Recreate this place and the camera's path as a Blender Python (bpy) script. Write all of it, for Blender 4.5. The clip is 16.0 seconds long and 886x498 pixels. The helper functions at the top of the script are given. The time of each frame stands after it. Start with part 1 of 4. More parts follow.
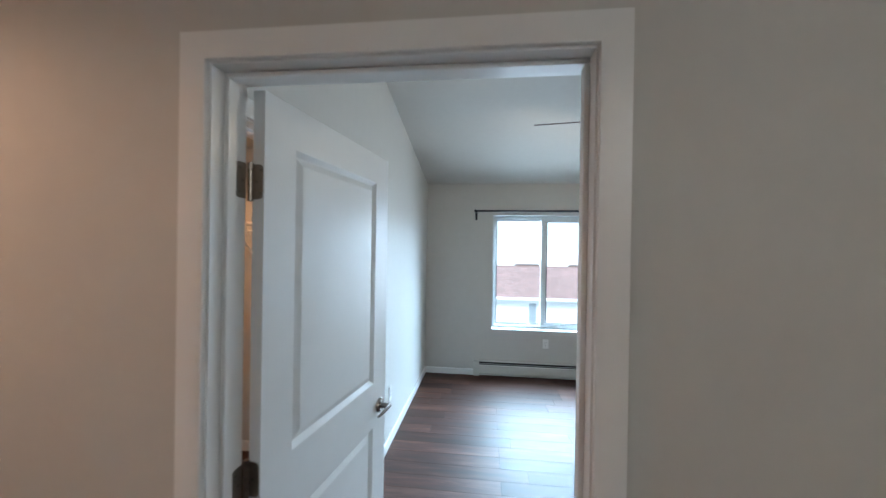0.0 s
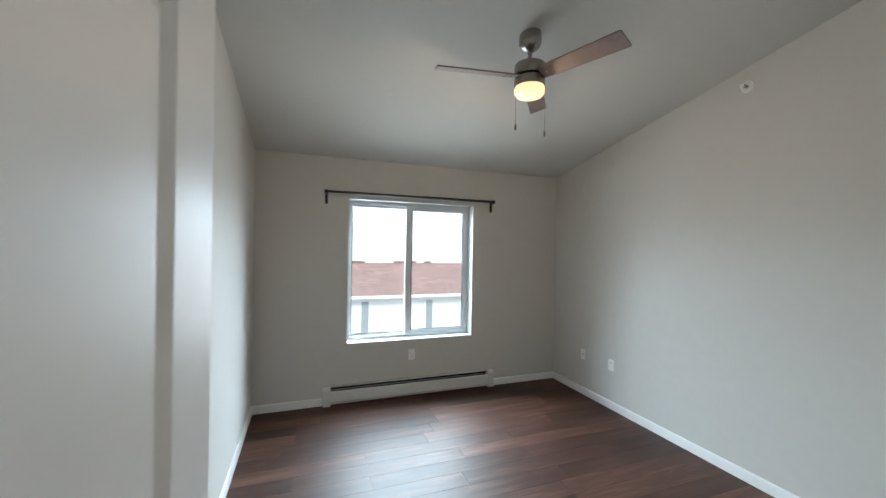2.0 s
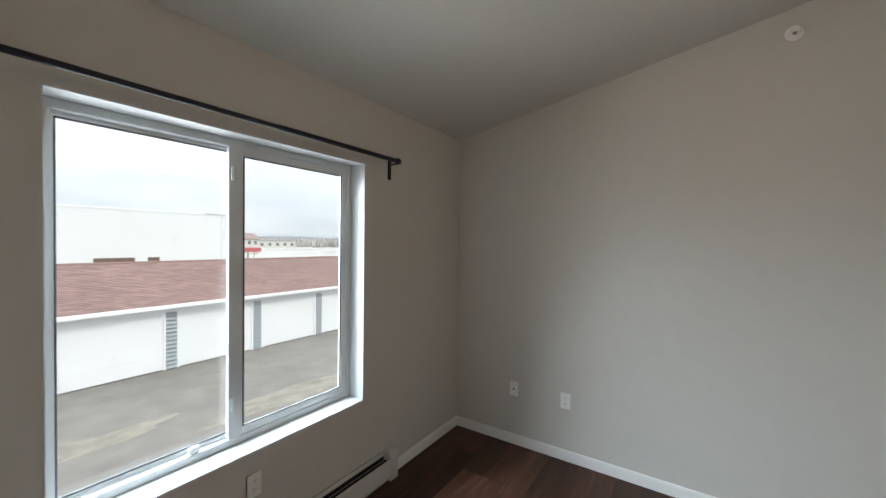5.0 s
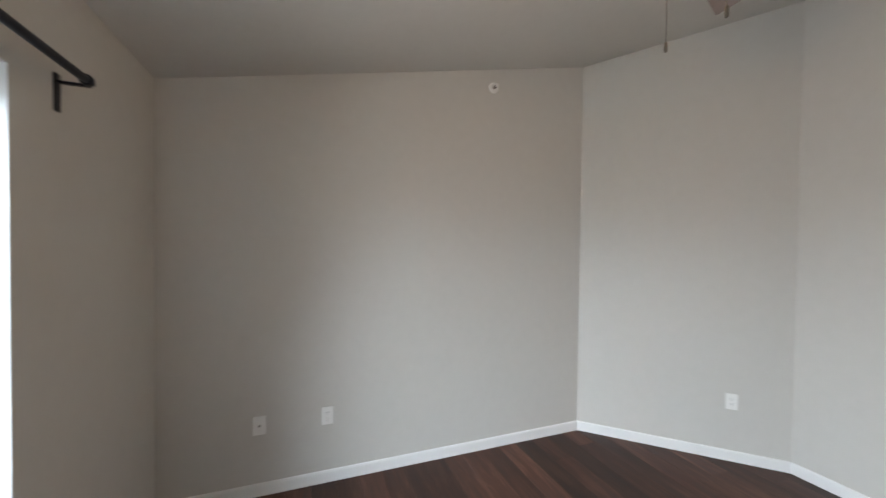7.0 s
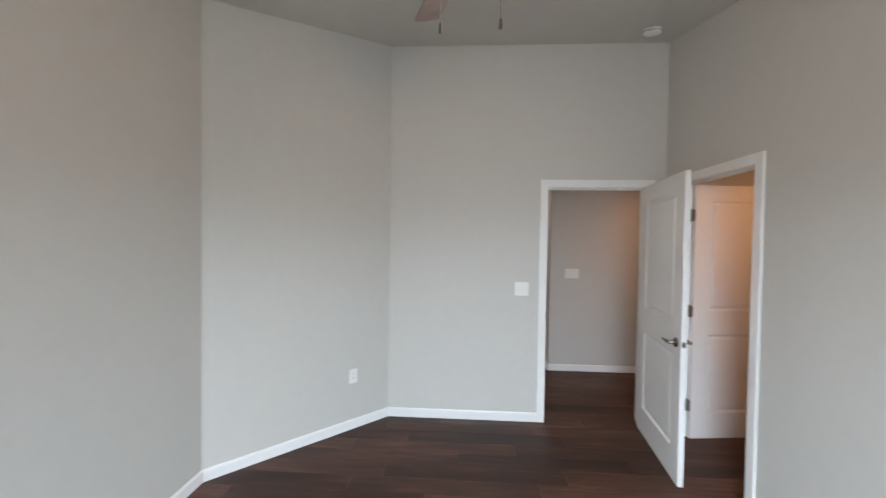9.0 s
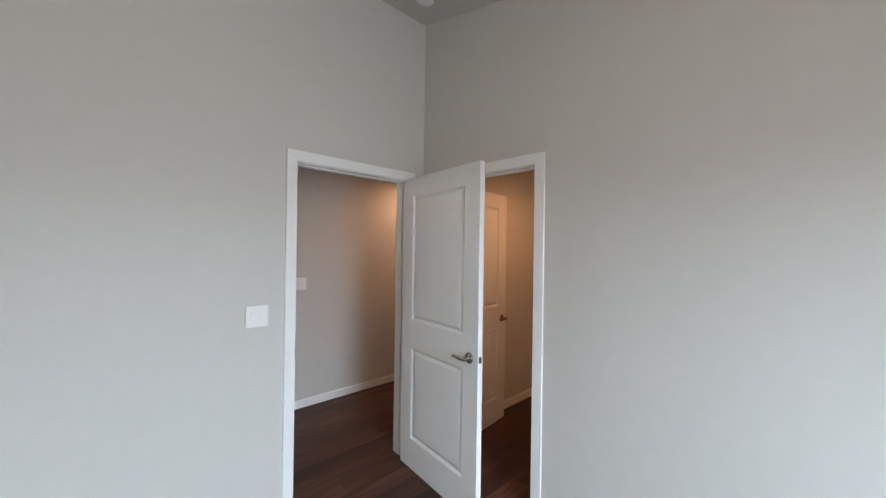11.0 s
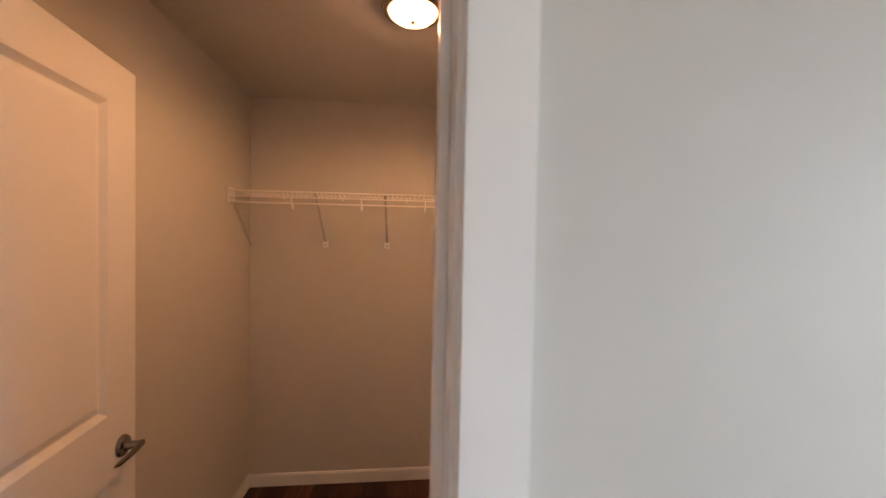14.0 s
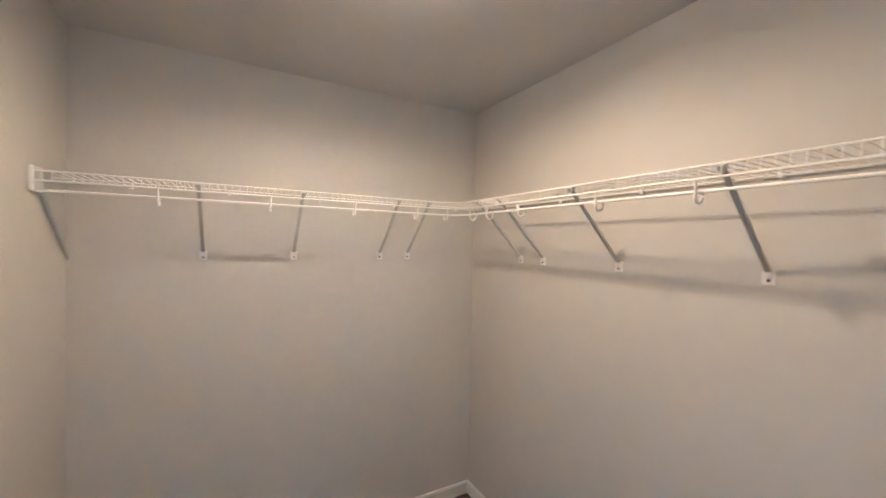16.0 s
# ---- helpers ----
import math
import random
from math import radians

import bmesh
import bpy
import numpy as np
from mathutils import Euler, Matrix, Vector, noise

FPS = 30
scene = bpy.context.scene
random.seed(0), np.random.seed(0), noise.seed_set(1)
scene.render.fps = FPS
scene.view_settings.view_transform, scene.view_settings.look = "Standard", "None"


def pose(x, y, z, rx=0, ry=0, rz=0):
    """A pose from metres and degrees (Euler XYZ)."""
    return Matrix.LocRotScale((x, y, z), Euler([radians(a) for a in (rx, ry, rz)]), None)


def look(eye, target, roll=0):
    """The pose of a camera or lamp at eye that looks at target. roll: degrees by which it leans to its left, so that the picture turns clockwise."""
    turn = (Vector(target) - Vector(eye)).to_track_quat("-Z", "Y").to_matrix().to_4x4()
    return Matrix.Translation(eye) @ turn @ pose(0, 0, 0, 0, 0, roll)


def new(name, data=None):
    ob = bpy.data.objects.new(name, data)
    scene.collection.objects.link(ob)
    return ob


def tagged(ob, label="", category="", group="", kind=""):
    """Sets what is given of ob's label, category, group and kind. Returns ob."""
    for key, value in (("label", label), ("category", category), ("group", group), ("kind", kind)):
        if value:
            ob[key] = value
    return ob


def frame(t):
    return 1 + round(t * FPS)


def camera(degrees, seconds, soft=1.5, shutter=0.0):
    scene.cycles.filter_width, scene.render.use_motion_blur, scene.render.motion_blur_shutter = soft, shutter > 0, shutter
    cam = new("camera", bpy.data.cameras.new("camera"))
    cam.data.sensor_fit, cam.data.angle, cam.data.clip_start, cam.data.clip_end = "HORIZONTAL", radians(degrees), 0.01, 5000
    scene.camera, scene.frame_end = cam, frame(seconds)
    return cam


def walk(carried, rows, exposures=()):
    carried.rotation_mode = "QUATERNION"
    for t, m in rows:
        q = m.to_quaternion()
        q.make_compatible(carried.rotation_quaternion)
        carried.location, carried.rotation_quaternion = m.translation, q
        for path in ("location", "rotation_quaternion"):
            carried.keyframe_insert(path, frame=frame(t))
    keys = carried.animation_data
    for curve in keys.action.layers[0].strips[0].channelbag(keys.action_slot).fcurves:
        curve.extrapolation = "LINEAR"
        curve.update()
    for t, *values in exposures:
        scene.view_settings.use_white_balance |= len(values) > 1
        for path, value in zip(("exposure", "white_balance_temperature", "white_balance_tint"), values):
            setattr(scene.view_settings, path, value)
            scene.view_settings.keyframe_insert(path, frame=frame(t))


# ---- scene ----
PATH = [
    (0, (0.773, -0.884, 1.635), (0.544, 1.103, 1.629), 0.9),
    (0.5, (0.672, -0.626, 1.608), (0.695, 1.374, 1.6), 1.1),
    (1, (0.596, -0.392, 1.6), (0.829, 1.594, 1.594), 0.9),
    (1.5, (0.507, -0.154, 1.6), (0.932, 1.8, 1.592), 1.0),
    (2, (0.462, 0.102, 1.585), (1.149, 1.98, 1.578), 1.0),
    (2.5, (0.509, 0.43, 1.584), (1.401, 2.22, 1.574), 0.8),
    (3, (0.565, 0.754, 1.585), (1.648, 2.436, 1.571), 0.8),
    (5.3, (0.593, 2.462, 1.587), (2.323, 3.465, 1.552), 0.7),
    (5.5, (0.599, 2.572, 1.587), (2.379, 3.483, 1.552), 0.7),
    (6, (0.629, 2.832, 1.574), (2.577, 3.287, 1.536), 0.8),
    (6.5, (0.726, 3.032, 1.562), (2.723, 2.917, 1.525), 0.8),
    (7, (0.823, 3.211, 1.581), (2.69, 2.495, 1.544), 0.7),
    (7.5, (1.019, 3.354, 1.572), (2.597, 2.126, 1.533), 0.8),
    (8, (1.253, 3.381, 1.563), (2.443, 1.774, 1.527), 0.7),
    (8.5, (1.487, 3.378, 1.565), (2.189, 1.506, 1.526), 0.8),
    (9, (1.702, 3.273, 1.566), (1.813, 1.276, 1.522), 0.8),
    (11.5, (1.911, 1.864, 1.532), (0.308, 0.669, 1.514), 0.8),
    (12, (1.623, 1.618, 1.549), (-0.138, 0.671, 1.496), 0.9),
    (12.5, (1.23, 1.413, 1.548), (-0.661, 0.764, 1.498), 0.8),
    (13, (0.832, 1.24, 1.562), (-1.144, 0.937, 1.505), 1.3),
    (13.5, (0.49, 1.088, 1.555), (-1.509, 1.061, 1.507), 1.5),
    (14, (0.316, 0.939, 1.547), (-1.673, 1.145, 1.502), 1.1),
    (14.5, (0.173, 0.805, 1.575), (-1.799, 1.131, 1.526), 1.0),
    (15, (0.037, 0.663, 1.578), (-1.897, 1.164, 1.54), 1.2),
    (15.5, (-0.096, 0.657, 1.574), (-1.988, 1.305, 1.535), 1.3),
    (16, (-0.098, 0.578, 1.591), (-1.846, 1.547, 1.556), 1.2),
]
cam = camera(99.7, 16.0, 1.4, 0.35)
walk(cam, [(t, look(eye, target, roll)) for t, eye, target, roll in PATH],
     exposures=[(0, 2.05, 5100, 1), (0.5, 1.9, 5500, 4), (1.0, 1.95, 5850, 6), (1.5, 1.8, 5900, 5), (2.5, 1.65, 5950, 6), (3.0, 1.5, 5900, 6), (5.5, 1.25, 6500, 12), (6.0, 1.28, 6550, 13),
                (7.0, 1.6, 6400, 13), (7.5, 1.75, 6350, 12), (8.0, 1.65, 6300, 12), (8.5, 1.58, 6350, 13), (9.0, 1.72, 6200, 12), (12.0, 1.9, 6000, 11), (13.0, 2.1, 6050, 12), (13.5, 2.05, 6100, 12), (14.0, 2.15, 6200, 13), (14.6, 2.35, 6150, 12),
                (15.0, 2.6, 4800, 2), (15.3, 2.8, 4080, -8), (15.5, 2.92, 3800, -12), (16.0, 3.2, 3680, -13)])

# ---------------------------------------------------------------- world and lights
world = bpy.data.worlds.new("overcast_sky")
scene.world = world
world.use_nodes = True
wn, wl = world.node_tree.nodes, world.node_tree.links
sky = wn.new("ShaderNodeTexSky")
sky.sky_type = "NISHITA"
sky.sun_disc = False
sky.sun_elevation, sky.sun_rotation = radians(42), radians(205)
sky.air_density, sky.dust_density = 1.0, 4.0
wc = wn.new("ShaderNodeTexCoord")
wmap = wn.new("ShaderNodeMapping")
wmap.inputs["Scale"].default_value = (1.2, 1.2, 5.0)
wnoise = wn.new("ShaderNodeTexNoise")
wnoise.inputs["Scale"].default_value, wnoise.inputs["Detail"].default_value = 2.2, 5.0
wramp = wn.new("ShaderNodeValToRGB")
wramp.color_ramp.elements[0].position, wramp.color_ramp.elements[0].color = 0.36, (18.5, 19.5, 20.8, 1)
wramp.color_ramp.elements[1].position, wramp.color_ramp.elements[1].color = 0.64, (23.0, 23.4, 23.8, 1)
wmix = wn.new("ShaderNodeMix")
wmix.data_type = "RGBA"
wmix.inputs[0].default_value = 0.88
wl.new(wc.outputs["Generated"], wmap.inputs["Vector"])
wl.new(wmap.outputs["Vector"], wnoise.inputs["Vector"])
wl.new(wnoise.outputs["Fac"], wramp.inputs["Fac"])
wl.new(sky.outputs["Color"], wmix.inputs[6])
wl.new(wramp.outputs["Color"], wmix.inputs[7])
wsep, wgrad, wmul = wn.new("ShaderNodeSeparateXYZ"), wn.new("ShaderNodeMapRange"), wn.new("ShaderNodeVectorMath")
wgrad.inputs["To Min"].default_value, wgrad.inputs["To Max"].default_value = 0.34, 1.0
wmul.operation = "SCALE"
wl.new(wc.outputs["Generated"], wsep.inputs[0])
wl.new(wsep.outputs["Z"], wgrad.inputs["Value"])
wl.new(wmix.outputs[2], wmul.inputs[0])
wl.new(wgrad.outputs["Result"], wmul.inputs["Scale"])
wl.new(wmul.outputs[0], wn["Background"].inputs["Color"])
wn["Background"].inputs["Strength"].default_value = 0.058

sun = new("sun", bpy.data.lights.new("sun", "SUN"))
sun.data.energy, sun.data.angle, sun.data.color = 0.66, radians(12), (1.0, 0.96, 0.9)
sun.matrix_world = look((-7, -16, 16), (2, 4, 0))

# area lamps added to boost daylight at the bedroom window: high over the lot, and in the opening
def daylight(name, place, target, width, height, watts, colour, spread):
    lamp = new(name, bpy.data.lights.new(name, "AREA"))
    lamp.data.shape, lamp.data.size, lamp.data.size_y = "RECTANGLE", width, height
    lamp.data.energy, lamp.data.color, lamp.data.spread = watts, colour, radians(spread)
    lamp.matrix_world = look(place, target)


daylight("sky_fill", (2.35, 6.4, 3.3), (2.15, 4.1, 1.4), 8.2, 3.2, 930, (0.76, 0.90, 1.0), 180)
daylight("window_fill", (1.548, 4.19, 1.33), (1.548, 0.0, 1.33), 1.30, 1.36, 9.2, (0.93, 0.97, 1.0), 130)


def bulb(name, place, watts, colour, radius):
    lamp = new(name, bpy.data.lights.new(name, "POINT"))
    lamp.data.energy, lamp.data.color, lamp.data.shadow_soft_size = watts, colour, radius
    lamp.location = place
    return lamp


def down_lamp(name, place, watts, colour, radius, blend):
    lamp = new(name, bpy.data.lights.new(name, "SPOT"))
    lamp.data.energy, lamp.data.color, lamp.data.shadow_soft_size = watts, colour, radius
    lamp.data.spot_size, lamp.data.spot_blend = radians(178), blend
    lamp.location = place
    return lamp


bulb("fan_bulb", (1.694, 2.022, 2.516), 3.6, (1.0, 0.68, 0.39), 0.035)
down_lamp("closet_bulb", (-1.065, 0.956, 2.345), 8.4, (1.0, 0.46, 0.19), 0.042, 0.55)
down_lamp("hall_bulb", (-1.15, -0.85, 2.36), 10.5, (1.0, 0.51, 0.27), 0.05, 0.5)
bulb("closet_dome_glow", (-1.065, 0.956, 2.345), 0.7, (1.0, 0.50, 0.25), 0.04)
# added point lamp in place of daylight from the unseen living room
bulb("living_fill", (2.0, -2.0, 2.26), 5.5, (1.0, 0.82, 0.66), 0.12)


# ---------------------------------------------------------------- materials
def mat(name, colour, rough=0.5, metal=0.0, vary=0.06, grain=30.0, bump=0.0, bump_scale=200.0, spec=0.5, patch=2.0):
    """A procedural surface: colour that varies at two scales, with fine relief."""
    m = bpy.data.materials.new(name)
    m.use_nodes = True
    n, l = m.node_tree.nodes, m.node_tree.links
    b = n["Principled BSDF"]
    b.inputs["Roughness"].default_value, b.inputs["Metallic"].default_value = rough, metal
    b.inputs["Specular IOR Level"].default_value = spec
    co = n.new("ShaderNodeTexCoord")
    n1, n2 = n.new("ShaderNodeTexNoise"), n.new("ShaderNodeTexNoise")
    n1.inputs["Scale"].default_value, n1.inputs["Detail"].default_value = grain, 4
    n2.inputs["Scale"].default_value, n2.inputs["Detail"].default_value = patch, 3
    add = n.new("ShaderNodeMath")
    add.operation = "ADD"
    l.new(co.outputs["Object"], n1.inputs["Vector"])
    l.new(co.outputs["Object"], n2.inputs["Vector"])
    l.new(n1.outputs["Fac"], add.inputs[0])
    l.new(n2.outputs["Fac"], add.inputs[1])
    ramp = n.new("ShaderNodeValToRGB")
    half = n.new("ShaderNodeMath")
    half.operation = "MULTIPLY"
    half.inputs[1].default_value = 0.5
    l.new(add.outputs[0], half.inputs[0])
    l.new(half.outputs[0], ramp.inputs["Fac"])
    c = Vector(colour)
    ramp.color_ramp.elements[0].position, ramp.color_ramp.elements[1].position = 0.3, 0.7
    ramp.color_ramp.elements[0].color = (*(c * (1 - vary)), 1)
    ramp.color_ramp.elements[1].color = (*[min(1, v * (1 + vary)) for v in c], 1)
    l.new(ramp.outputs["Color"], b.inputs["Base Color"])
    if bump:
        n3, bp = n.new("ShaderNodeTexNoise"), n.new("ShaderNodeBump")
        n3.inputs["Scale"].default_value, n3.inputs["Detail"].default_value = bump_scale, 2
        bp.inputs["Strength"].default_value, bp.inputs["Distance"].default_value = bump, 0.002
        l.new(co.outputs["Object"], n3.inputs["Vector"])
        l.new(n3.outputs["Fac"], bp.inputs["Height"])
        l.new(bp.outputs["Normal"], b.inputs["Normal"])
    return m


def plank_material(name):
    """Dark wood-look planks: streaked grain along the plank, each plank its own tone."""
    m = bpy.data.materials.new(name)
    m.use_nodes = True
    n, l = m.node_tree.nodes, m.node_tree.links
    b = n["Principled BSDF"]
    b.inputs["Specular IOR Level"].default_value = 0.33
    co, info = n.new("ShaderNodeTexCoord"), n.new("ShaderNodeObjectInfo")
    shift, mp = n.new("ShaderNodeVectorMath"), n.new("ShaderNodeMapping")
    sc = n.new("ShaderNodeMath")
    sc.operation, sc.inputs[1].default_value = "MULTIPLY", 37.0
    shift.operation = "ADD"
    l.new(info.outputs["Random"], sc.inputs[0])
    l.new(co.outputs["Object"], shift.inputs[0])
    l.new(sc.outputs[0], shift.inputs[1])
    mp.inputs["Scale"].default_value = (1.3, 11.0, 1.0)
    l.new(shift.outputs[0], mp.inputs["Vector"])
    fine, broad = n.new("ShaderNodeTexNoise"), n.new("ShaderNodeTexNoise")
    fine.inputs["Scale"].default_value, fine.inputs["Detail"].default_value, fine.inputs["Roughness"].default_value = 2.2, 8, 0.65
    fine.inputs["Distortion"].default_value = 0.6
    mp2 = n.new("ShaderNodeMapping")
    mp2.inputs["Scale"].default_value = (0.8, 5.0, 1.0)
    l.new(shift.outputs[0], mp2.inputs["Vector"])
    broad.inputs["Scale"].default_value, broad.inputs["Detail"].default_value = 1.6, 3
    l.new(mp.outputs["Vector"], fine.inputs["Vector"])
    l.new(mp2.outputs["Vector"], broad.inputs["Vector"])
    mix = n.new("ShaderNodeMath")
    mix.operation = "MULTIPLY_ADD"
    mix.inputs[1].default_value = 0.55
    l.new(fine.outputs["Fac"], mix.inputs[0])
    bw = n.new("ShaderNodeMath")
    bw.operation, bw.inputs[1].default_value = "MULTIPLY", 0.45
    l.new(broad.outputs["Fac"], bw.inputs[0])
    l.new(bw.outputs[0], mix.inputs[2])
    ramp = n.new("ShaderNodeValToRGB")
    e = ramp.color_ramp.elements
    e[0].position, e[0].color = 0.34, (0.034, 0.0152, 0.0102, 1)
    e[1].position, e[1].color = 0.66, (0.145, 0.071, 0.046, 1)
    mid = e.new(0.5)
    mid.color = (0.070, 0.0295, 0.0185, 1)
    l.new(mix.outputs[0], ramp.inputs["Fac"])
    tone = n.new("ShaderNodeMapRange")
    tone.inputs["To Min"].default_value, tone.inputs["To Max"].default_value = 0.42, 1.25
    l.new(info.outputs["Random"], tone.inputs["Value"])
    mul = n.new("ShaderNodeVectorMath")
    mul.operation = "SCALE"
    l.new(ramp.outputs["Color"], mul.inputs[0])
    l.new(tone.outputs["Result"], mul.inputs["Scale"])
    l.new(mul.outputs[0], b.inputs["Base Color"])
    rr = n.new("ShaderNodeMapRange")
    rr.inputs["To Min"].default_value, rr.inputs["To Max"].default_value = 0.34, 0.66
    l.new(fine.outputs["Fac"], rr.inputs["Value"])
    l.new(rr.outputs["Result"], b.inputs["Roughness"])
    bp = n.new("ShaderNodeBump")
    bp.inputs["Strength"].default_value, bp.inputs["Distance"].default_value = 0.25, 0.0015
    l.new(fine.outputs["Fac"], bp.inputs["Height"])
    l.new(bp.outputs["Normal"], b.inputs["Normal"])
    return m


def glass_material(name, tint=(0.97, 0.99, 0.985), rough=0.0):
    m = bpy.data.materials.new(name)
    m.use_nodes = True
    n, l = m.node_tree.nodes, m.node_tree.links
    n.remove(n["Principled BSDF"])
    tr, gl, mx, fr = (n.new(k) for k in ("ShaderNodeBsdfTransparent", "ShaderNodeBsdfGlossy", "ShaderNodeMixShader", "ShaderNodeLayerWeight"))
    pw, rng = n.new("ShaderNodeMath"), n.new("ShaderNodeMapRange")
    pw.operation, pw.inputs[1].default_value = "POWER", 5.0
    rng.inputs["To Min"].default_value, rng.inputs["To Max"].default_value = 0.02, 0.6
    tr.inputs["Color"].default_value = (*tint, 1)
    gl.inputs["Roughness"].default_value = rough
    l.new(fr.outputs["Facing"], pw.inputs[0])
    l.new(pw.outputs[0], rng.inputs["Value"])
    l.new(rng.outputs["Result"], mx.inputs[0])
    l.new(tr.outputs[0], mx.inputs[1])
    l.new(gl.outputs[0], mx.inputs[2])
    l.new(mx.outputs[0], n["Material Output"].inputs["Surface"])
    return m


def lit_glass(name, colour, strength):
    m = mat(name, (0.9, 0.88, 0.82), 0.35, vary=0.02)
    b = m.node_tree.nodes["Principled BSDF"]
    b.inputs["Emission Color"].default_value = (*colour, 1)
    b.inputs["Emission Strength"].default_value = strength
    return m


def shingle_material(name):
    m = mat(name, (0.225, 0.142, 0.124), 0.9, vary=0.10, grain=14.0, patch=0.5)
    n, l = m.node_tree.nodes, m.node_tree.links
    geo, rng, mul = n.new("ShaderNodeNewGeometry"), n.new("ShaderNodeMapRange"), n.new("ShaderNodeVectorMath")
    rng.inputs["To Min"].default_value, rng.inputs["To Max"].default_value = 0.80, 1.2
    mul.operation = "SCALE"
    b = n["Principled BSDF"]
    src = b.inputs["Base Color"].links[0].from_socket
    l.new(geo.outputs["Random Per Island"], rng.inputs["Value"])
    l.new(src, mul.inputs[0])
    l.new(rng.outputs["Result"], mul.inputs["Scale"])
    l.new(mul.outputs[0], b.inputs["Base Color"])
    return m


M_WALL = mat("greige_wall_paint", (0.575, 0.555, 0.515), 0.62, vary=0.025, grain=14, bump=0.05, bump_scale=170, patch=0.8, spec=0.35)
M_CEIL = mat("greige_ceiling_paint", (0.575, 0.555, 0.515), 0.75, vary=0.025, grain=20, bump=0.5, bump_scale=120, patch=0.8, spec=0.25)
M_TRIM = mat("white_trim_paint", (0.80, 0.795, 0.775), 0.32, vary=0.02, grain=9, bump=0.04, bump_scale=90)
M_DOOR = mat("white_door_paint", (0.78, 0.775, 0.76), 0.43, vary=0.02, grain=12, bump=0.08, bump_scale=260)
M_VINYL = mat("white_window_vinyl", (0.62, 0.635, 0.635), 0.4, vary=0.02)
M_GASKET = mat("grey_glazing_gasket", (0.10, 0.105, 0.12), 0.6, vary=0.05)
M_PLATE = mat("white_plastic_plate", (0.82, 0.81, 0.78), 0.3, vary=0.015)
M_SLOT = mat("dark_slot", (0.02, 0.02, 0.02), 0.7)
M_NICKEL = mat("brushed_nickel", (0.34, 0.315, 0.29), 0.27, 1.0, vary=0.08, grain=60)
M_HINGE = mat("aged_nickel", (0.27, 0.235, 0.20), 0.36, 1.0, vary=0.15, grain=45)
M_CHAIN = mat("steel_chain", (0.20, 0.18, 0.155), 0.35, 1.0)
M_ROD = mat("dark_blue_black_metal", (0.016, 0.019, 0.028), 0.38, 0.4, vary=0.1)
M_HEAT = mat("cream_heater_enamel", (0.60, 0.59, 0.55), 0.4, vary=0.03)
M_FIN = mat("heater_fin_and_slot_shade", (0.02, 0.022, 0.026), 0.6, 0.3)
M_BLADE = mat("grey_walnut_blade", (0.20, 0.16, 0.148), 0.33, vary=0.25, grain=14)
M_WIRE = mat("white_coated_wire", (0.82, 0.80, 0.76), 0.35, vary=0.02)
M_STRUT = mat("grey_painted_strut", (0.50, 0.50, 0.505), 0.4, vary=0.04)
M_BASE = mat("dark_subfloor", (0.012, 0.008, 0.006), 0.9)
M_PLANK = plank_material("dark_wood_plank")
M_GLASS = glass_material("window_glass")
M_FANGLASS = lit_glass("lit_opal_fan_glass", (1.0, 0.56, 0.24), 0.44)
M_DOME = lit_glass("lit_opal_dome_glass", (1.0, 0.50, 0.22), 1.1)
M_ASPHALT = mat("worn_asphalt", (0.205, 0.190, 0.168), 0.92, vary=0.24, grain=1.3, bump=0.4, bump_scale=40, patch=0.11)
M_FIELD = mat("pale_winter_ground", (0.42, 0.41, 0.38), 0.95, vary=0.25, grain=0.15, patch=0.02)
M_SHINGLE = shingle_material("red_brown_shingles")
M_GWHITE = mat("white_garage_siding", (0.72, 0.72, 0.72), 0.5, vary=0.03, grain=3)
M_GGREY = mat("grey_clapboard", (0.32, 0.345, 0.36), 0.6, vary=0.06, grain=6)
M_BIG = mat("cream_metal_cladding", (0.61, 0.61, 0.60), 0.6, vary=0.03, grain=0.6, patch=0.1)
M_BROWN = mat("brown_painted_steel", (0.12, 0.075, 0.06), 0.5)
M_FARRED = mat("far_red_paint", (0.40, 0.10, 0.10), 0.6)
M_FARROOF = mat("far_brown_roof", (0.25, 0.19, 0.175), 0.9, vary=0.1)
M_FARWALL = mat("far_tan_siding", (0.52, 0.50, 0.46), 0.8)
M_FARPALE = mat("far_pale_grey_siding", (0.47, 0.47, 0.475), 0.8)
M_FARGREY = mat("far_grey_siding", (0.3, 0.32, 0.34), 0.8)
# dark glass lightened: the haze of distance is mixed into its colour
M_WINDARK = mat("hazed_far_glass", (0.15, 0.16, 0.17), 0.2)
# bare trees paler than bark, with horizon haze painted in
M_BARE = mat("haze_pale_winter_trees", (0.36, 0.335, 0.315), 0.95, vary=0.3, grain=2)
M_SAND = mat("sandy_stain", (0.25, 0.228, 0.19), 0.95, vary=0.3, grain=2.5)


# ---------------------------------------------------------------- building helpers
def box(bm, x0, x1, y0, y1, z0, z1, m=None):
    """Add a box to bm, turned by m when given."""
    vs = [bm.verts.new(Vector((x, y, z)) if m is None else m @ Vector((x, y, z))) for x in (x0, x1) for y in (y0, y1) for z in (z0, z1)]
    for f in ((0, 1, 3, 2), (4, 6, 7, 5), (0, 4, 5, 1), (2, 3, 7, 6), (0, 2, 6, 4), (1, 5, 7, 3)):
        bm.faces.new([vs[i] for i in f])
    return vs


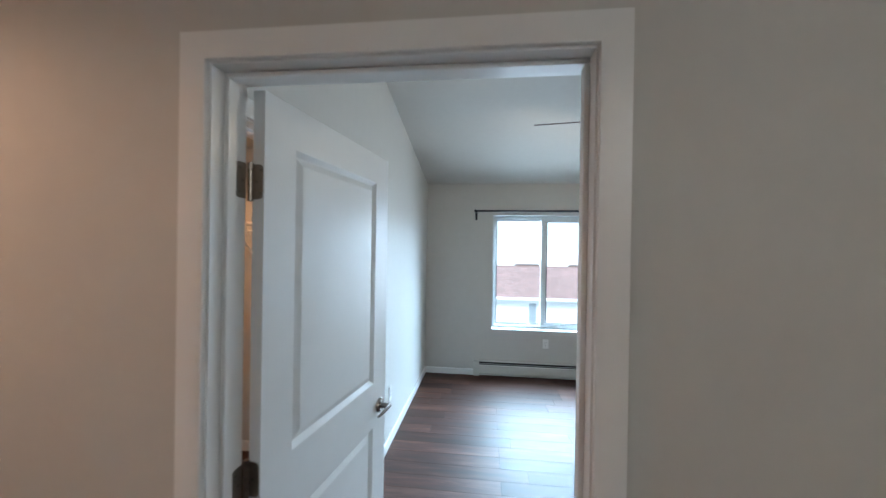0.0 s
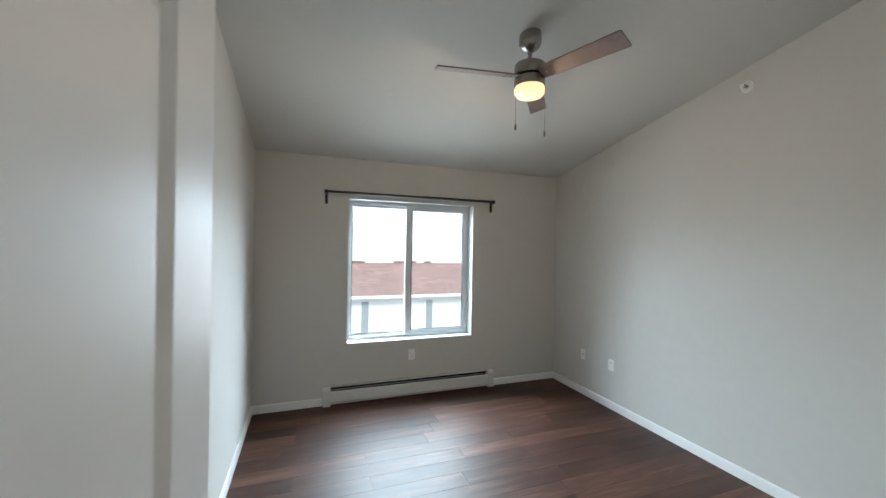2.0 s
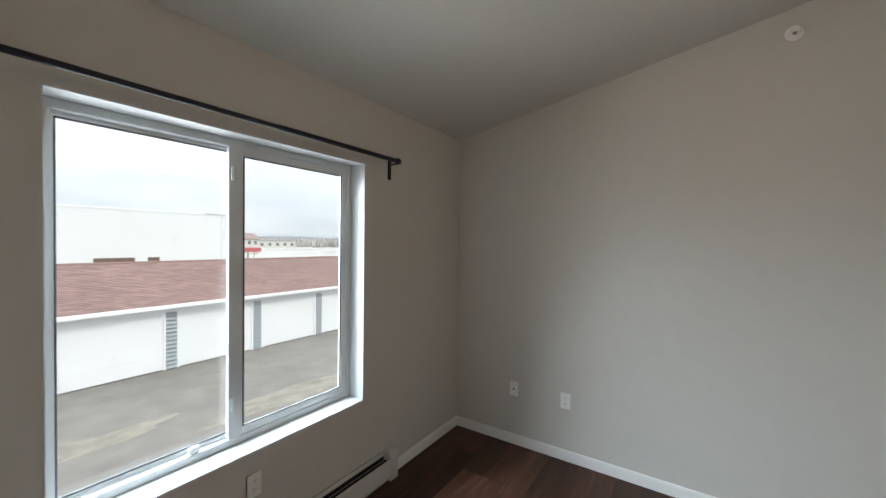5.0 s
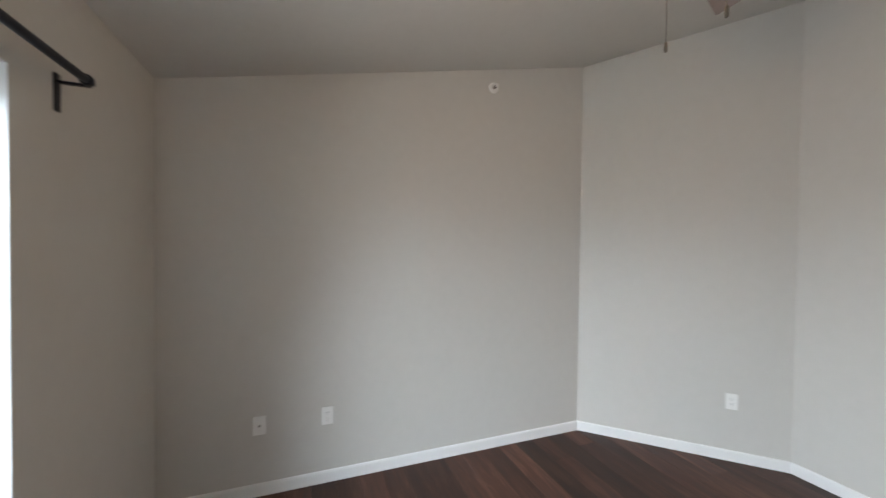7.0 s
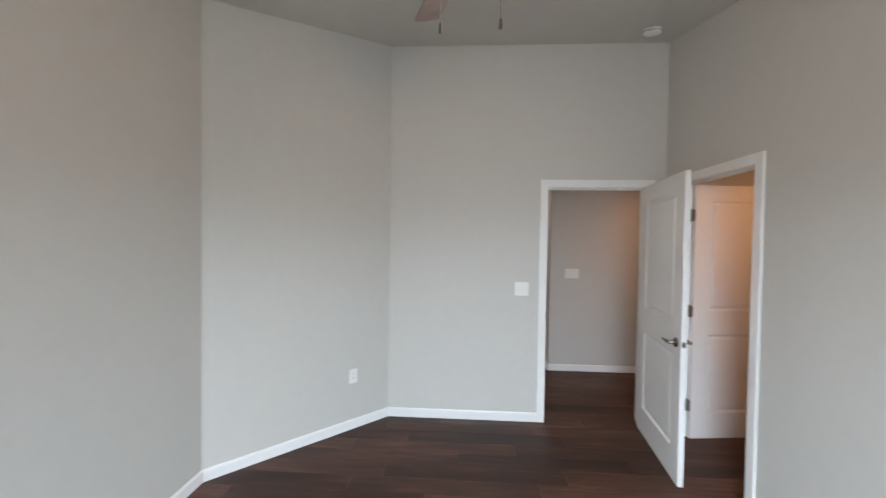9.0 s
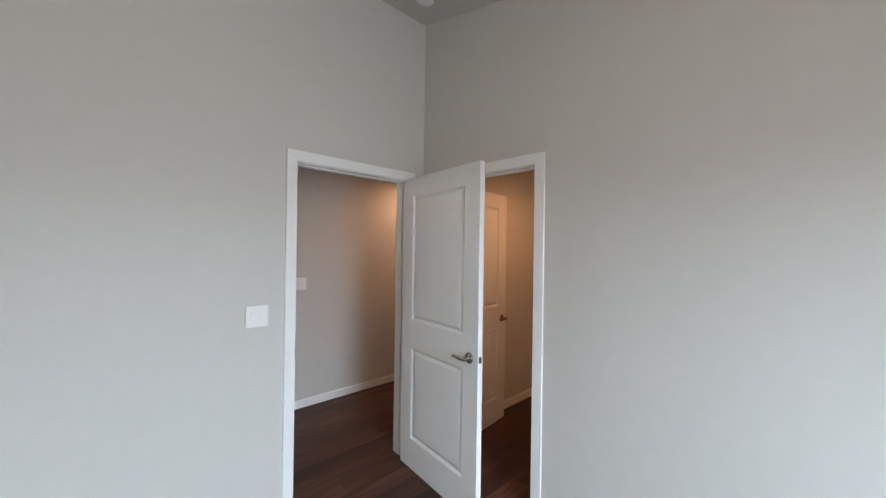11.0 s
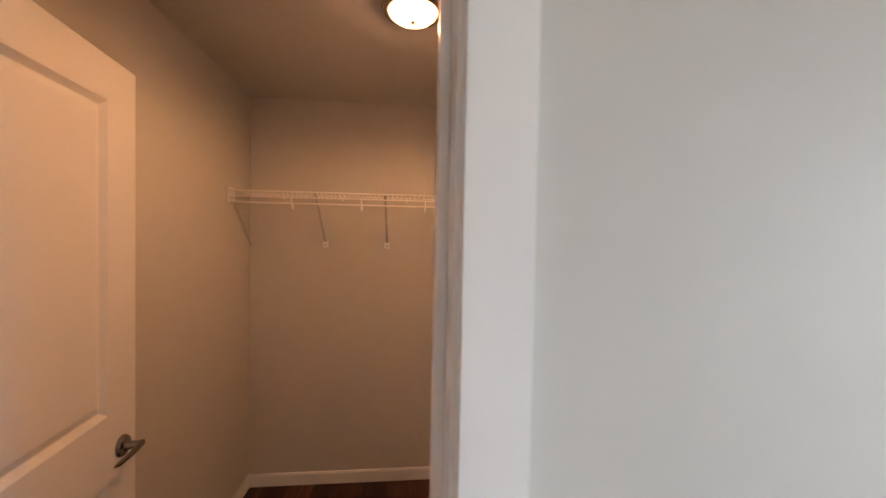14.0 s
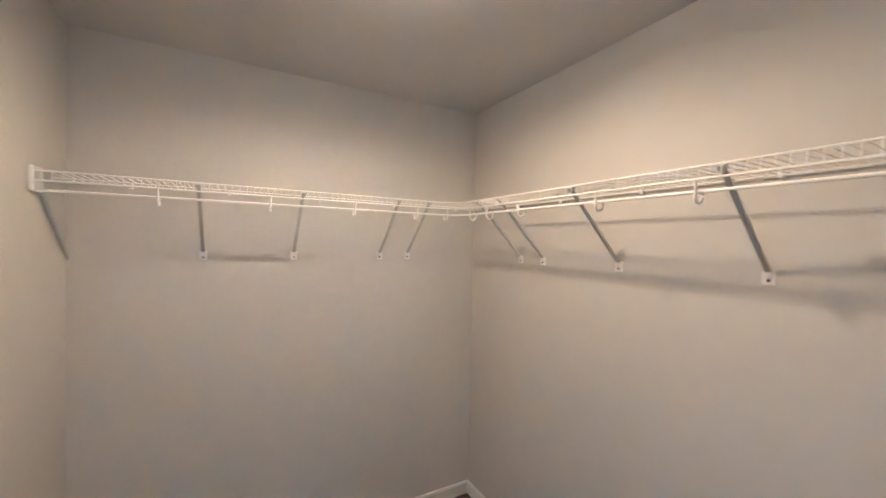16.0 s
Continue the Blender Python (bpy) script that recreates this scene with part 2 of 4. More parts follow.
def prism(bm, low, high):
    """A solid between two rings of as many points."""
    a, b = [bm.verts.new(p) for p in low], [bm.verts.new(p) for p in high]
    bm.faces.new(list(reversed(a)))
    bm.faces.new(b)
    k = len(a)
    for i in range(k):
        bm.faces.new((a[i], a[(i + 1) % k], b[(i + 1) % k], b[i]))


def lathe(bm, rings, m=None, seg=24):
    """A turned shape about z from (radius, height) rings, closed at both ends."""
    rows = []
    for r, z in rings:
        row = []
        for i in range(seg):
            a = 2 * math.pi * i / seg
            p = Vector((r * math.cos(a), r * math.sin(a), z))
            row.append(bm.verts.new(p if m is None else m @ p))
        rows.append(row)
    for a, b in zip(rows, rows[1:]):
        for i in range(seg):
            bm.faces.new((a[i], a[(i + 1) % seg], b[(i + 1) % seg], b[i]))
    bm.faces.new(list(reversed(rows[0])))
    bm.faces.new(rows[-1])


def tube(bm, points, r, seg=6):
    """A round bar along points."""
    points = [Vector(p) for p in points]
    rows = []
    for i, p in enumerate(points):
        d = (points[min(i + 1, len(points) - 1)] - points[max(i - 1, 0)]).normalized()
        side = d.cross(Vector((0, 0, 1)))
        if side.length < 0.05:
            side = d.cross(Vector((0, 1, 0)))
        side.normalize()
        up = side.cross(d)
        rows.append([bm.verts.new(p + r * (math.cos(2 * math.pi * k / seg) * side + math.sin(2 * math.pi * k / seg) * up)) for k in range(seg)])
    for a, b in zip(rows, rows[1:]):
        for k in range(seg):
            bm.faces.new((a[k], a[(k + 1) % seg], b[(k + 1) % seg], b[k]))
    bm.faces.new(list(reversed(rows[0])))
    bm.faces.new(rows[-1])


def finish(bm, name, material, bevel=0.0, smooth=False):
    bmesh.ops.recalc_face_normals(bm, faces=bm.faces)
    if bevel:
        bmesh.ops.bevel(bm, geom=[e for e in bm.edges if e.calc_face_angle(0) > 0.5], offset=bevel, segments=2, affect="EDGES", clamp_overlap=True)
    me = bpy.data.meshes.new(name)
    bm.to_mesh(me)
    bm.free()
    me.materials.append(material)
    if smooth:
        for p in me.polygons:
            p.use_smooth = True
        me.set_sharp_from_angle(angle=radians(38))
    return me


def part(name, bm, material, parent=None, label="", bevel=0.0, smooth=False):
    """Link bm as one mesh object under parent."""
    ob = new(name, finish(bm, name, material, bevel, smooth))
    if parent is not None:
        ob.parent = parent
    return tagged(ob, label)


def share(name, mesh, parent, m):
    ob = new(name, mesh)
    ob.parent = parent
    ob.matrix_basis = m
    return ob


def setting(name, bm, material, label, category, bevel=0.0):
    return tagged(part(name, bm, material, bevel=bevel), label, category, kind="structure")


def thing(name, label, category, m=None, group="", kind=""):
    ob = new(name)
    ob.empty_display_size = 0.1
    if m is not None:
        ob.matrix_basis = m
    return tagged(ob, label, category, group, kind)


# ---------------------------------------------------------------- the plan
W, D = 3.356, 3.972            # bedroom: left wall x = 0, entry wall y = 0
TH = 0.115                     # wall thickness
CUT = 1.0                      # where the slanting wall leaves the right wall
CX, CY, CH = -2.078, 1.893, 2.40   # closet: back wall, far side wall, ceiling
HY, HX, HH = -1.345, 0.65, 2.42    # hall: opposite wall, its corner, ceiling
WIN = (0.858, 2.238, 0.59, 2.067)  # window opening
ED0, ED1 = 0.160, 0.983        # entry door between the jambs
CD0, CD1 = 0.161, 0.981        # closet door between the jambs
DH = 2.036                     # door opening height
JT = 0.018                     # jamb thickness


def top(y):
    return 3.256 - 0.198 * y


LOW = -0.03


def wall_y(bm, x0, x1, y0, y1, z0, over=0.03):
    """A piece of wall that runs along y, under the sloping ceiling."""
    a, b = top(y0) + over, top(y1) + over
    prism(bm, [(x0, y0, z0), (x1, y0, z0), (x1, y1, z0), (x0, y1, z0)], [(x0, y0, a), (x1, y0, a), (x1, y1, b), (x0, y1, b)])


# entry wall, which also closes the closet's side
bm = bmesh.new()
box(bm, CX - TH, ED0 - JT, -TH, 0, LOW, 3.30)
box(bm, ED1 + JT, W - CUT + 0.05, -TH, 0, LOW, 3.30)
box(bm, ED0 - JT, ED1 + JT, -TH, 0, DH + JT, 3.30)
setting("wall_entry", bm, M_WALL, "greige painted bedroom wall with the entry doorway", "wall")
bm = bmesh.new()
box(bm, W - CUT + 0.05, 4.2, -TH, -0.002, LOW, 2.6)
setting("wall_hall_front", bm, M_WALL, "greige painted hall wall", "wall")

bm = bmesh.new()
wall_y(bm, -TH, 0, 0, CD0 - JT, LOW)
wall_y(bm, -TH, 0, CD1 + JT, D, LOW)
wall_y(bm, -TH, 0, CD0 - JT, CD1 + JT, DH + JT)
setting("wall_left", bm, M_WALL, "greige painted bedroom wall with the closet doorway", "wall")

bm = bmesh.new()
wall_y(bm, W, W + TH, CUT, D, LOW)
setting("wall_right", bm, M_WALL, "plain greige painted bedroom wall", "wall")

bm = bmesh.new()
k = 0.08
ring = [(W - CUT, 0), (W, CUT), (W + k, CUT - k * 0.2), (W - CUT + k * 0.2, -k)]
prism(bm, [(x, y, LOW) for x, y in ring], [(x, y, top(y) + 0.03) for x, y in ring])
setting("wall_diagonal", bm, M_WALL, "greige painted wall slanting across the bedroom corner", "wall")

WT = 0.20
bm = bmesh.new()
hz = top(D) + 0.03
box(bm, -TH, WIN[0], D, D + WT, LOW, hz)
box(bm, WIN[1], W + TH, D, D + WT, LOW, hz)
box(bm, WIN[0], WIN[1], D, D + WT, LOW, WIN[2])
box(bm, WIN[0], WIN[1], D, D + WT, WIN[3], hz)
setting("wall_window", bm, M_WALL, "greige painted bedroom wall with a wide window", "wall")

bm = bmesh.new()
prism(bm, [(-TH, -TH, top(-TH)), (W + TH, -TH, top(-TH)), (W + TH, D + WT, top(D + WT)), (-TH, D + WT, top(D + WT))],
      [(-TH, -TH, top(-TH) + 0.15), (W + TH, -TH, top(-TH) + 0.15), (W + TH, D + WT, top(D + WT) + 0.15), (-TH, D + WT, top(D + WT) + 0.15)])
setting("ceiling_bedroom", bm, M_CEIL, "sloping greige painted bedroom ceiling", "ceiling")

# closet shell
bm = bmesh.new()
box(bm, CX - TH, CX, 0, CY + TH, LOW, CH + 0.05)
setting("wall_closet_back", bm, M_WALL, "greige painted closet back wall", "wall")
bm = bmesh.new()
box(bm, CX, -TH, CY, CY + TH, LOW, CH + 0.05)
setting("wall_closet_side", bm, M_WALL, "greige painted closet side wall", "wall")
bm = bmesh.new()
box(bm, CX, -TH, 0, CY, CH, CH + 0.1)
setting("ceiling_closet", bm, M_CEIL, "flat greige closet ceiling", "ceiling")

# hall shell
bm = bmesh.new()
box(bm, -2.8, HX, HY - TH, HY, LOW, HH + 0.05)
setting("wall_hall_back", bm, M_WALL, "greige painted hall wall facing the bedroom door", "wall")
HD0, HD1, EY = -2.42, -1.62, -2.62
bm = bmesh.new()
box(bm, HX - TH, HX, HD1 + JT, HY - TH, LOW, HH + 0.05)
box(bm, HX - TH, HX, EY, HD0 - JT, LOW, HH + 0.05)
box(bm, HX - TH, HX, HD0 - JT, HD1 + JT, DH + JT, HH + 0.05)
setting("wall_hall_return", bm, M_WALL, "greige painted hall wall with another door", "wall")
bm = bmesh.new()
EX0, EX1 = HX + 0.085, HX + 0.885
box(bm, HX - TH, EX0 - JT, EY - TH, EY, LOW, HH + 0.05)
box(bm, EX1 + JT, 4.2, EY - TH, EY, LOW, HH + 0.05)
box(bm, EX0 - JT, EX1 + JT, EY - TH, EY, DH + JT, HH + 0.05)
setting("wall_hall_end", bm, M_WALL, "greige wall with a door at the hall's end", "wall")
bm = bmesh.new()
box(bm, 4.2, 4.32, -3.52, 0, LOW, HH + 0.05)
setting("wall_hall_far", bm, M_WALL, "plain greige wall closing the hall", "wall")
bm = bmesh.new()
box(bm, -2.92, -2.8, HY - TH, -TH, LOW, HH + 0.05)
box(bm, -2.8, CX - TH, -TH, 0, LOW, HH + 0.05)
setting("wall_hall_near", bm, M_WALL, "plain greige wall closing the hall's lamp end", "wall")
bm = bmesh.new()
box(bm, -2.8, 4.2, -3.4, -TH, HH, HH + 0.1)
setting("ceiling_hall", bm, M_CEIL, "flat greige hall ceiling", "ceiling")

# baseboards
BH, BT = 0.077, 0.013


def baseboard(a, b, name="baseboard"):
    """A board along the floor from a to b; the wall lies to its left."""
    a, b = Vector((*a, 0)), Vector((*b, 0))
    d = (b - a).normalized()
    nrm = Vector((d.y, -d.x, 0))
    prof = ((0, 0), (BT, 0), (BT, BH - 0.012), (BT - 0.004, BH - 0.003), (BT - 0.008, BH), (0, BH))
    bm = bmesh.new()
    prism(bm, [a + nrm * u + Vector((0, 0, v)) for u, v in prof], [b + nrm * u + Vector((0, 0, v)) for u, v in prof])
    return setting(name, bm, M_TRIM, "white painted wooden baseboard", "baseboard")


CW = 0.061                     # casing width
baseboard((0, CD1 + 0.005 + CW), (0, D))
baseboard((BT, D), (0.632, D))
baseboard((2.502, D), (W - BT, D))
baseboard((W, D), (W, CUT + 0.005))
baseboard((W, CUT), (W - CUT, 0))
baseboard((W - CUT - 0.005, 0), (ED1 + 0.005 + CW, 0))
baseboard((CX, 0), (CX, CY))
baseboard((CX + BT, CY), (-TH, CY))
baseboard((-TH, 0), (CX + BT, 0))
baseboard((-TH, CY - BT), (-TH, CD1 + 0.005 + CW))
baseboard((HX, HY), (-2.8, HY))
baseboard((HX, HD1 + 0.005 + CW), (HX, HY - 0.0))
baseboard((HX, EY), (HX, HD0 - 0.005 - CW))
baseboard((4.2, EY), (EX1 + 0.005 + CW, EY))
baseboard((ED1 + 0.005 + CW, -TH), (4.2, -TH))
baseboard((-2.8, -TH), (ED0 - 0.005 - CW, -TH))


# ---------------------------------------------------------------- door frames and doors
def door_frame(name, m, width, depth, label, strike=None):
    """Jambs, stops and casings of a doorway. Local x across the opening, y through the wall from -depth to 0."""
    fr = thing(name, label, "door frame", m, kind="structure")
    for x0, x1, nm in ((-JT, 0, "jamb"), (width, width + JT, "jamb")):
        bm = bmesh.new()
        box(bm, x0, x1, -depth - 0.001, 0.001, 0, DH)
        part(nm, bm, M_TRIM, fr)
    bm = bmesh.new()
    box(bm, -JT, width + JT, -depth - 0.001, 0.001, DH, DH + JT)
    part("head_jamb", bm, M_TRIM, fr)
    for x0, x1 in ((0, 0.011), (width - 0.011, width)):
        bm = bmesh.new()
        box(bm, x0, x1, -0.075, -0.042, 0, DH - 0.011)
        part("stop", bm, M_TRIM, fr, bevel=0.002)
    bm = bmesh.new()
    box(bm, 0, width, -0.075, -0.042, DH - 0.011, DH)
    part("stop", bm, M_TRIM, fr, bevel=0.002)
    if strike:
        bm = bmesh.new()
        x0, x1, y0, y1 = strike
        box(bm, x0, x1, y0, y1, 0.898, 0.957)
        part("strike_plate", bm, M_NICKEL, fr, "brushed nickel strike plate", bevel=0.0006)
    r = 0.005
    for side in (1, -1):
        face = 0.0 if side == 1 else -depth

        def casing(pts_low, pts_high):
            bm = bmesh.new()
            prism(bm, pts_low, pts_high)
            part("casing", bm, M_TRIM, fr, bevel=0.001)
        f0, f1 = face, face + side * 0.016
        H = DH + r
        for s, x in ((-1, -r), (1, width + r)):
            xo = x + s * CW
            casing([(x, f0, 0), (xo, f0, 0), (xo, f1, 0), (x, f1, 0)], [(x, f0, H), (xo, f0, H + CW), (xo, f1, H + CW), (x, f1, H)])
        xa, xb = -r, width + r
        casing([(xa, f0, H), (xa - CW, f0, H + CW), (xa - CW, f1, H + CW), (xa, f1, H)],
               [(xb, f0, H), (xb + CW, f0, H + CW), (xb + CW, f1, H + CW), (xb, f1, H)])
    return fr


def leaf_mesh(width, height, thick):
    """A two-panel moulded door leaf: x from the hinge edge, y through it, sunk panels on both faces."""
    bm = bmesh.new()
    st = 0.128
    panels = ((st, width - st, 0.205, 0.838), (st, width - st, 1.03, 1.905))
    steps = ((0.0, 0.0), (0.002, 0.001), (0.016, 0.0135), (0.019, 0.014), (0.040, 0.004), (0.045, 0.0035))
    for y, s in ((-thick / 2, 1), (thick / 2, -1)):
        xs, zs = [0, st, width - st, width], [0, 0.205, 0.838, 1.03, 1.905, height]
        grid = {(i, j): bm.verts.new((x, y, z)) for i, x in enumerate(xs) for j, z in enumerate(zs)}
        for i in range(3):
            for j in range(5):
                if i == 1 and j in (1, 3):
                    continue
                bm.faces.new((grid[i, j], grid[i + 1, j], grid[i + 1, j + 1], grid[i, j + 1]))
        for j, (x0, x1, z0, z1) in zip((1, 3), panels):
            prev = [grid[1, j], grid[2, j], grid[2, j + 1], grid[1, j + 1]]
            for inset, deep in steps[1:]:
                yy = y + s * deep
                ring = [bm.verts.new(p) for p in ((x0 + inset, yy, z0 + inset), (x1 - inset, yy, z0 + inset), (x1 - inset, yy, z1 - inset), (x0 + inset, yy, z1 - inset))]
                for q in range(4):
                    bm.faces.new((prev[q], prev[(q + 1) % 4], ring[(q + 1) % 4], ring[q]))
                prev = ring
            bm.faces.new(prev)
        if s == 1:
            front = grid
        else:
            for i in range(3):
                for j in (0, 5):
                    bm.faces.new((front[i, j], front[i + 1, j], grid[i + 1, j], grid[i, j]))
            for j in range(5):
                for i in (0, 3):
                    bm.faces.new((front[i, j], front[i, j + 1], grid[i, j + 1], grid[i, j]))
    return bm


def hinge_leaf(bm, m, width):
    """A thin plate in m's y-z plane, facing +x, its outer corners rounded. Gives the places of its screws."""
    r, hh = 0.012, 0.045
    ring = [(0.0, -hh)] + [(width - r + r * math.cos(t), r - hh + r * math.sin(t)) for t in (-1.571, -1.047, -0.524, 0.0)]
    ring += [(width - r + r * math.cos(t), hh - r + r * math.sin(t)) for t in (0.0, 0.524, 1.047, 1.571)] + [(0.0, hh)]
    prism(bm, [m @ Vector((0.0, u, v)) for u, v in ring], [m @ Vector((0.002, u, v)) for u, v in ring])
    return [m @ pose(0.002, u, v, 0, 90, 0) for u, v in ((0.026, -0.030), (0.014, 0.0), (0.026, 0.030))]


def make_door(name, m, width, label, swing_side, jamb=None):
    """A hung door with three hinges, two levers and a latch. swing_side: +1 when the hinge barrels stand on the +y face."""
    height, thick = 2.026, 0.035
    d = thing(name, label, "door", m)
    part("leaf", leaf_mesh(width, height, thick), M_DOOR, d)
    for z in (0.26, 1.02, 1.79):
        bm = bmesh.new()
        y = swing_side * (thick / 2 + 0.004)
        for q in range(5):
            a, b = z - 0.05 + q * 0.02, z - 0.03 + q * 0.02
            lathe(bm, [(0.0055, a), (0.0075, a + 0.0012), (0.0075, b - 0.0012), (0.0055, b)], Matrix.Translation((-0.004, y, 0)), 12)
        spots = hinge_leaf(bm, pose(0, swing_side * thick / 2, z, 0, 0, 180) if swing_side > 0 else pose(0, swing_side * thick / 2, z, 0, 180, 0), 0.032)
        if jamb is not None:
            spots += hinge_leaf(bm, m.inverted() @ pose(0, 0, z + 0.008) @ jamb, 0.038)
        h = part("hinge", bm, M_HINGE, d, "aged nickel butt hinge")
        for place in spots:
            bm = bmesh.new()
            lathe(bm, [(0.0042, 0.0), (0.0036, 0.0012), (0.0012, 0.0014), (0.0012, 0.0006)], place, 10)
            part("screw", bm, M_CHAIN, h)
    for s in (1, -1):
        x, z = width - 0.07, 0.915
        bm = bmesh.new()
        turn = Matrix.Translation((x, s * thick / 2, z)) @ Matrix.Rotation(-s * math.pi / 2, 4, "X")
        lathe(bm, [(0.031, 0.0), (0.032, 0.004), (0.028, 0.011), (0.016, 0.013), (0.012, 0.018), (0.011, 0.048), (0.0095, 0.052)], turn, 24)
        yy = s * (thick / 2 + 0.048)
        pts = [(x + 0.012, yy, z), (x - 0.02, yy + s * 0.003, z), (x - 0.06, yy + s * 0.003, z), (x - 0.098, yy, z - 0.001), (x - 0.112, yy - s * 0.004, z - 0.002)]
        rows = []
        for (px, py, pz), hh, tt in zip(pts, (0.010, 0.011, 0.0095, 0.0075, 0.004), (0.008, 0.006, 0.005, 0.004, 0.002)):
            rows.append([bm.verts.new((px, py + tt * math.cos(q * math.pi / 5), pz + hh * math.sin(q * math.pi / 5))) for q in range(10)])
        for ra, rb in zip(rows, rows[1:]):
            for q in range(10):
                bm.faces.new((ra[q], ra[(q + 1) % 10], rb[(q + 1) % 10], rb[q]))
        bm.faces.new(rows[0])
        bm.faces.new(rows[-1])
        part("lever_handle", bm, M_NICKEL, d, "brushed nickel lever handle", smooth=True)
    bm = bmesh.new()
    box(bm, width, width + 0.0015, -0.010, 0.010, 0.897, 0.933)
    lathe(bm, [(0.008, 0), (0.008, 0.008), (0.005, 0.011)], Matrix.Translation((width, 0, 0.915)) @ Matrix.Rotation(math.pi / 2, 4, "Y"), 12)
    part("latch", bm, M_NICKEL, d)
    return d


door_frame("door_frame_entry", pose(ED0, 0, 0), ED1 - ED0, TH, "white painted door frame round the bedroom doorway",
           (ED1 - ED0 - 0.0015, ED1 - ED0 + 0.001, -0.034, 0.004))
# local x runs along -y for the closet doorway; its room side is +x
door_frame("door_frame_closet", pose(0, CD1, 0, 0, 0, -90), CD1 - CD0, TH, "white painted door frame round the closet doorway",
           (-0.001, 0.0015, -TH - 0.004, -TH + 0.034))
door_frame("door_frame_hall", pose(HX, HD1, 0, 0, 0, -90), HD1 - HD0, TH, "white painted door frame in the hall")
door_frame("door_frame_hall_end", pose(EX0, EY, 0), EX1 - EX0, TH, "white painted door frame at the hall's end")

make_door("bedroom_door", pose(ED0 + 0.026, 0.021, 0.008, 0, 0, 82.3), 0.815, "white two-panel bedroom door standing open", 1,
          pose(ED0, 0.006, 0, 180, 0, 0))
make_door("closet_door", pose(-TH - 0.010, CD0 + 0.026, 0.008, 0, 0, 186.7), 0.813, "white two-panel closet door open into the closet", 1,
          Matrix(((0, 1, 0, -TH - 0.006), (1, 0, 0, CD0), (0, 0, -1, 0), (0, 0, 0, 1))))
make_door("hall_door", pose(HX - 0.06, HD1 - 0.003, 0.008, 0, 0, -90), 0.794, "closed white two-panel door in the hall", -1)
make_door("hall_end_door", pose(EX0 + 0.003, EY - 0.06, 0.008), 0.794, "closed white two-panel door at the hall's end", -1)


# ---------------------------------------------------------------- window
def make_window():
    x0, x1, z0, z1 = WIN
    y = D + 0.118                       # room-side face of the vinyl frame
    w = thing("window_1", "white vinyl sliding window with two panes", "window", kind="structure")

    def bar(name, a, b, c, d, ya, yb, parent, mtl=M_VINYL, bev=0.003):
        bm = bmesh.new()
        box(bm, a, b, ya, yb, c, d)
        return part(name, bm, mtl, parent, bevel=bev)

    def gasket(parent, u0, u1, v0, v1, front, wide, thin):
        for p0, p1, q0, q1 in ((u0, u0 + wide, v0, v1), (u1 - thin, u1, v0, v1), (u0 + wide, u1 - thin, v0, v0 + thin), (u0 + wide, u1 - thin, v1 - thin, v1)):
            bar("gasket", p0, p1, q0, q1, front, front + 0.004, parent, M_GASKET, 0)

    # painted liners of the opening
    bar("side_liner", x0 - 0.001, x0 + 0.004, z0, z1, D - 0.001, y, w, M_VINYL, 0)
    bar("side_liner", x1 - 0.004, x1 + 0.001, z0, z1, D - 0.001, y, w, M_VINYL, 0)
    bar("head_liner", x0 + 0.004, x1 - 0.004, z1 - 0.004, z1 + 0.001, D - 0.001, y, w, M_VINYL, 0)
    bar("window_sill", x0 + 0.004, x1 - 0.004, z0 - 0.001, z0 + 0.012, D - 0.006, y, w, M_VINYL, 0.003)
    a, b, c, d = x0 + 0.004, x1 - 0.004, z0 + 0.012, z1 - 0.004
    t = 0.034
    fr = bar("window_frame", a, a + t, c, d, y, y + 0.075, w)
    bar("frame_side", b - t, b, c, d, y, y + 0.075, fr)
    bar("frame_foot", a + t, b - t, c, c + t, y, y + 0.075, fr)
    bar("frame_head", a + t, b - t, d - t, d, y, y + 0.075, fr)
    bar("track", a + t, b - t, c + t, c + t + 0.006, y + 0.03, y + 0.038, fr)
    # fixed pane, in the outer track
    mid = 1.527
    s = 0.026
    A, B, C, E = a + t, mid + 0.028, c + t, d - t
    sash = bar("fixed_sash", A, A + s * 0.6, C, E, y + 0.042, y + 0.066, w)
    bar("stile", B - s * 1.4, B, C, E, y + 0.042, y + 0.066, sash)
    bar("rail", A + s * 0.6, B - s * 1.4, C, C + s * 0.6, y + 0.042, y + 0.066, sash)
    bar("rail", A + s * 0.6, B - s * 1.4, E - s * 0.6, E, y + 0.042, y + 0.066, sash)
    gasket(sash, A + s * 0.6, B - s * 1.4, C + s * 0.6, E - s * 0.6, y + 0.048, 0.007, 0.007)
    pane = bar("pane", A + s * 0.5, B - s, C + s * 0.5, E - s * 0.5, y + 0.052, y + 0.056, sash, M_GLASS, 0)
    pane.visible_shadow = False
    # sliding pane, in the inner track
    s = 0.036
    A, B = mid - 0.042, b - t
    sash = bar("sliding_sash", A, A + s * 1.85, C, E, y + 0.004, y + 0.030, w)
    bar("stile", B - s, B, C, E, y + 0.004, y + 0.030, sash)
    bar("rail", A + s * 1.85, B - s, C, C + s, y + 0.004, y + 0.030, sash)
    bar("rail", A + s * 1.85, B - s, E - s, E, y + 0.004, y + 0.030, sash)
    gasket(sash, A + s * 1.85, B - s, C + s, E - s, y + 0.010, 0.011, 0.006)
    pane = bar("pane", A + s * 1.6, B - s * 0.9, C + s * 0.9, E - s * 0.9, y + 0.014, y + 0.018, sash, M_GLASS, 0)
    pane.visible_shadow = False
    for z in (1.90, 0.80):
        bm = bmesh.new()
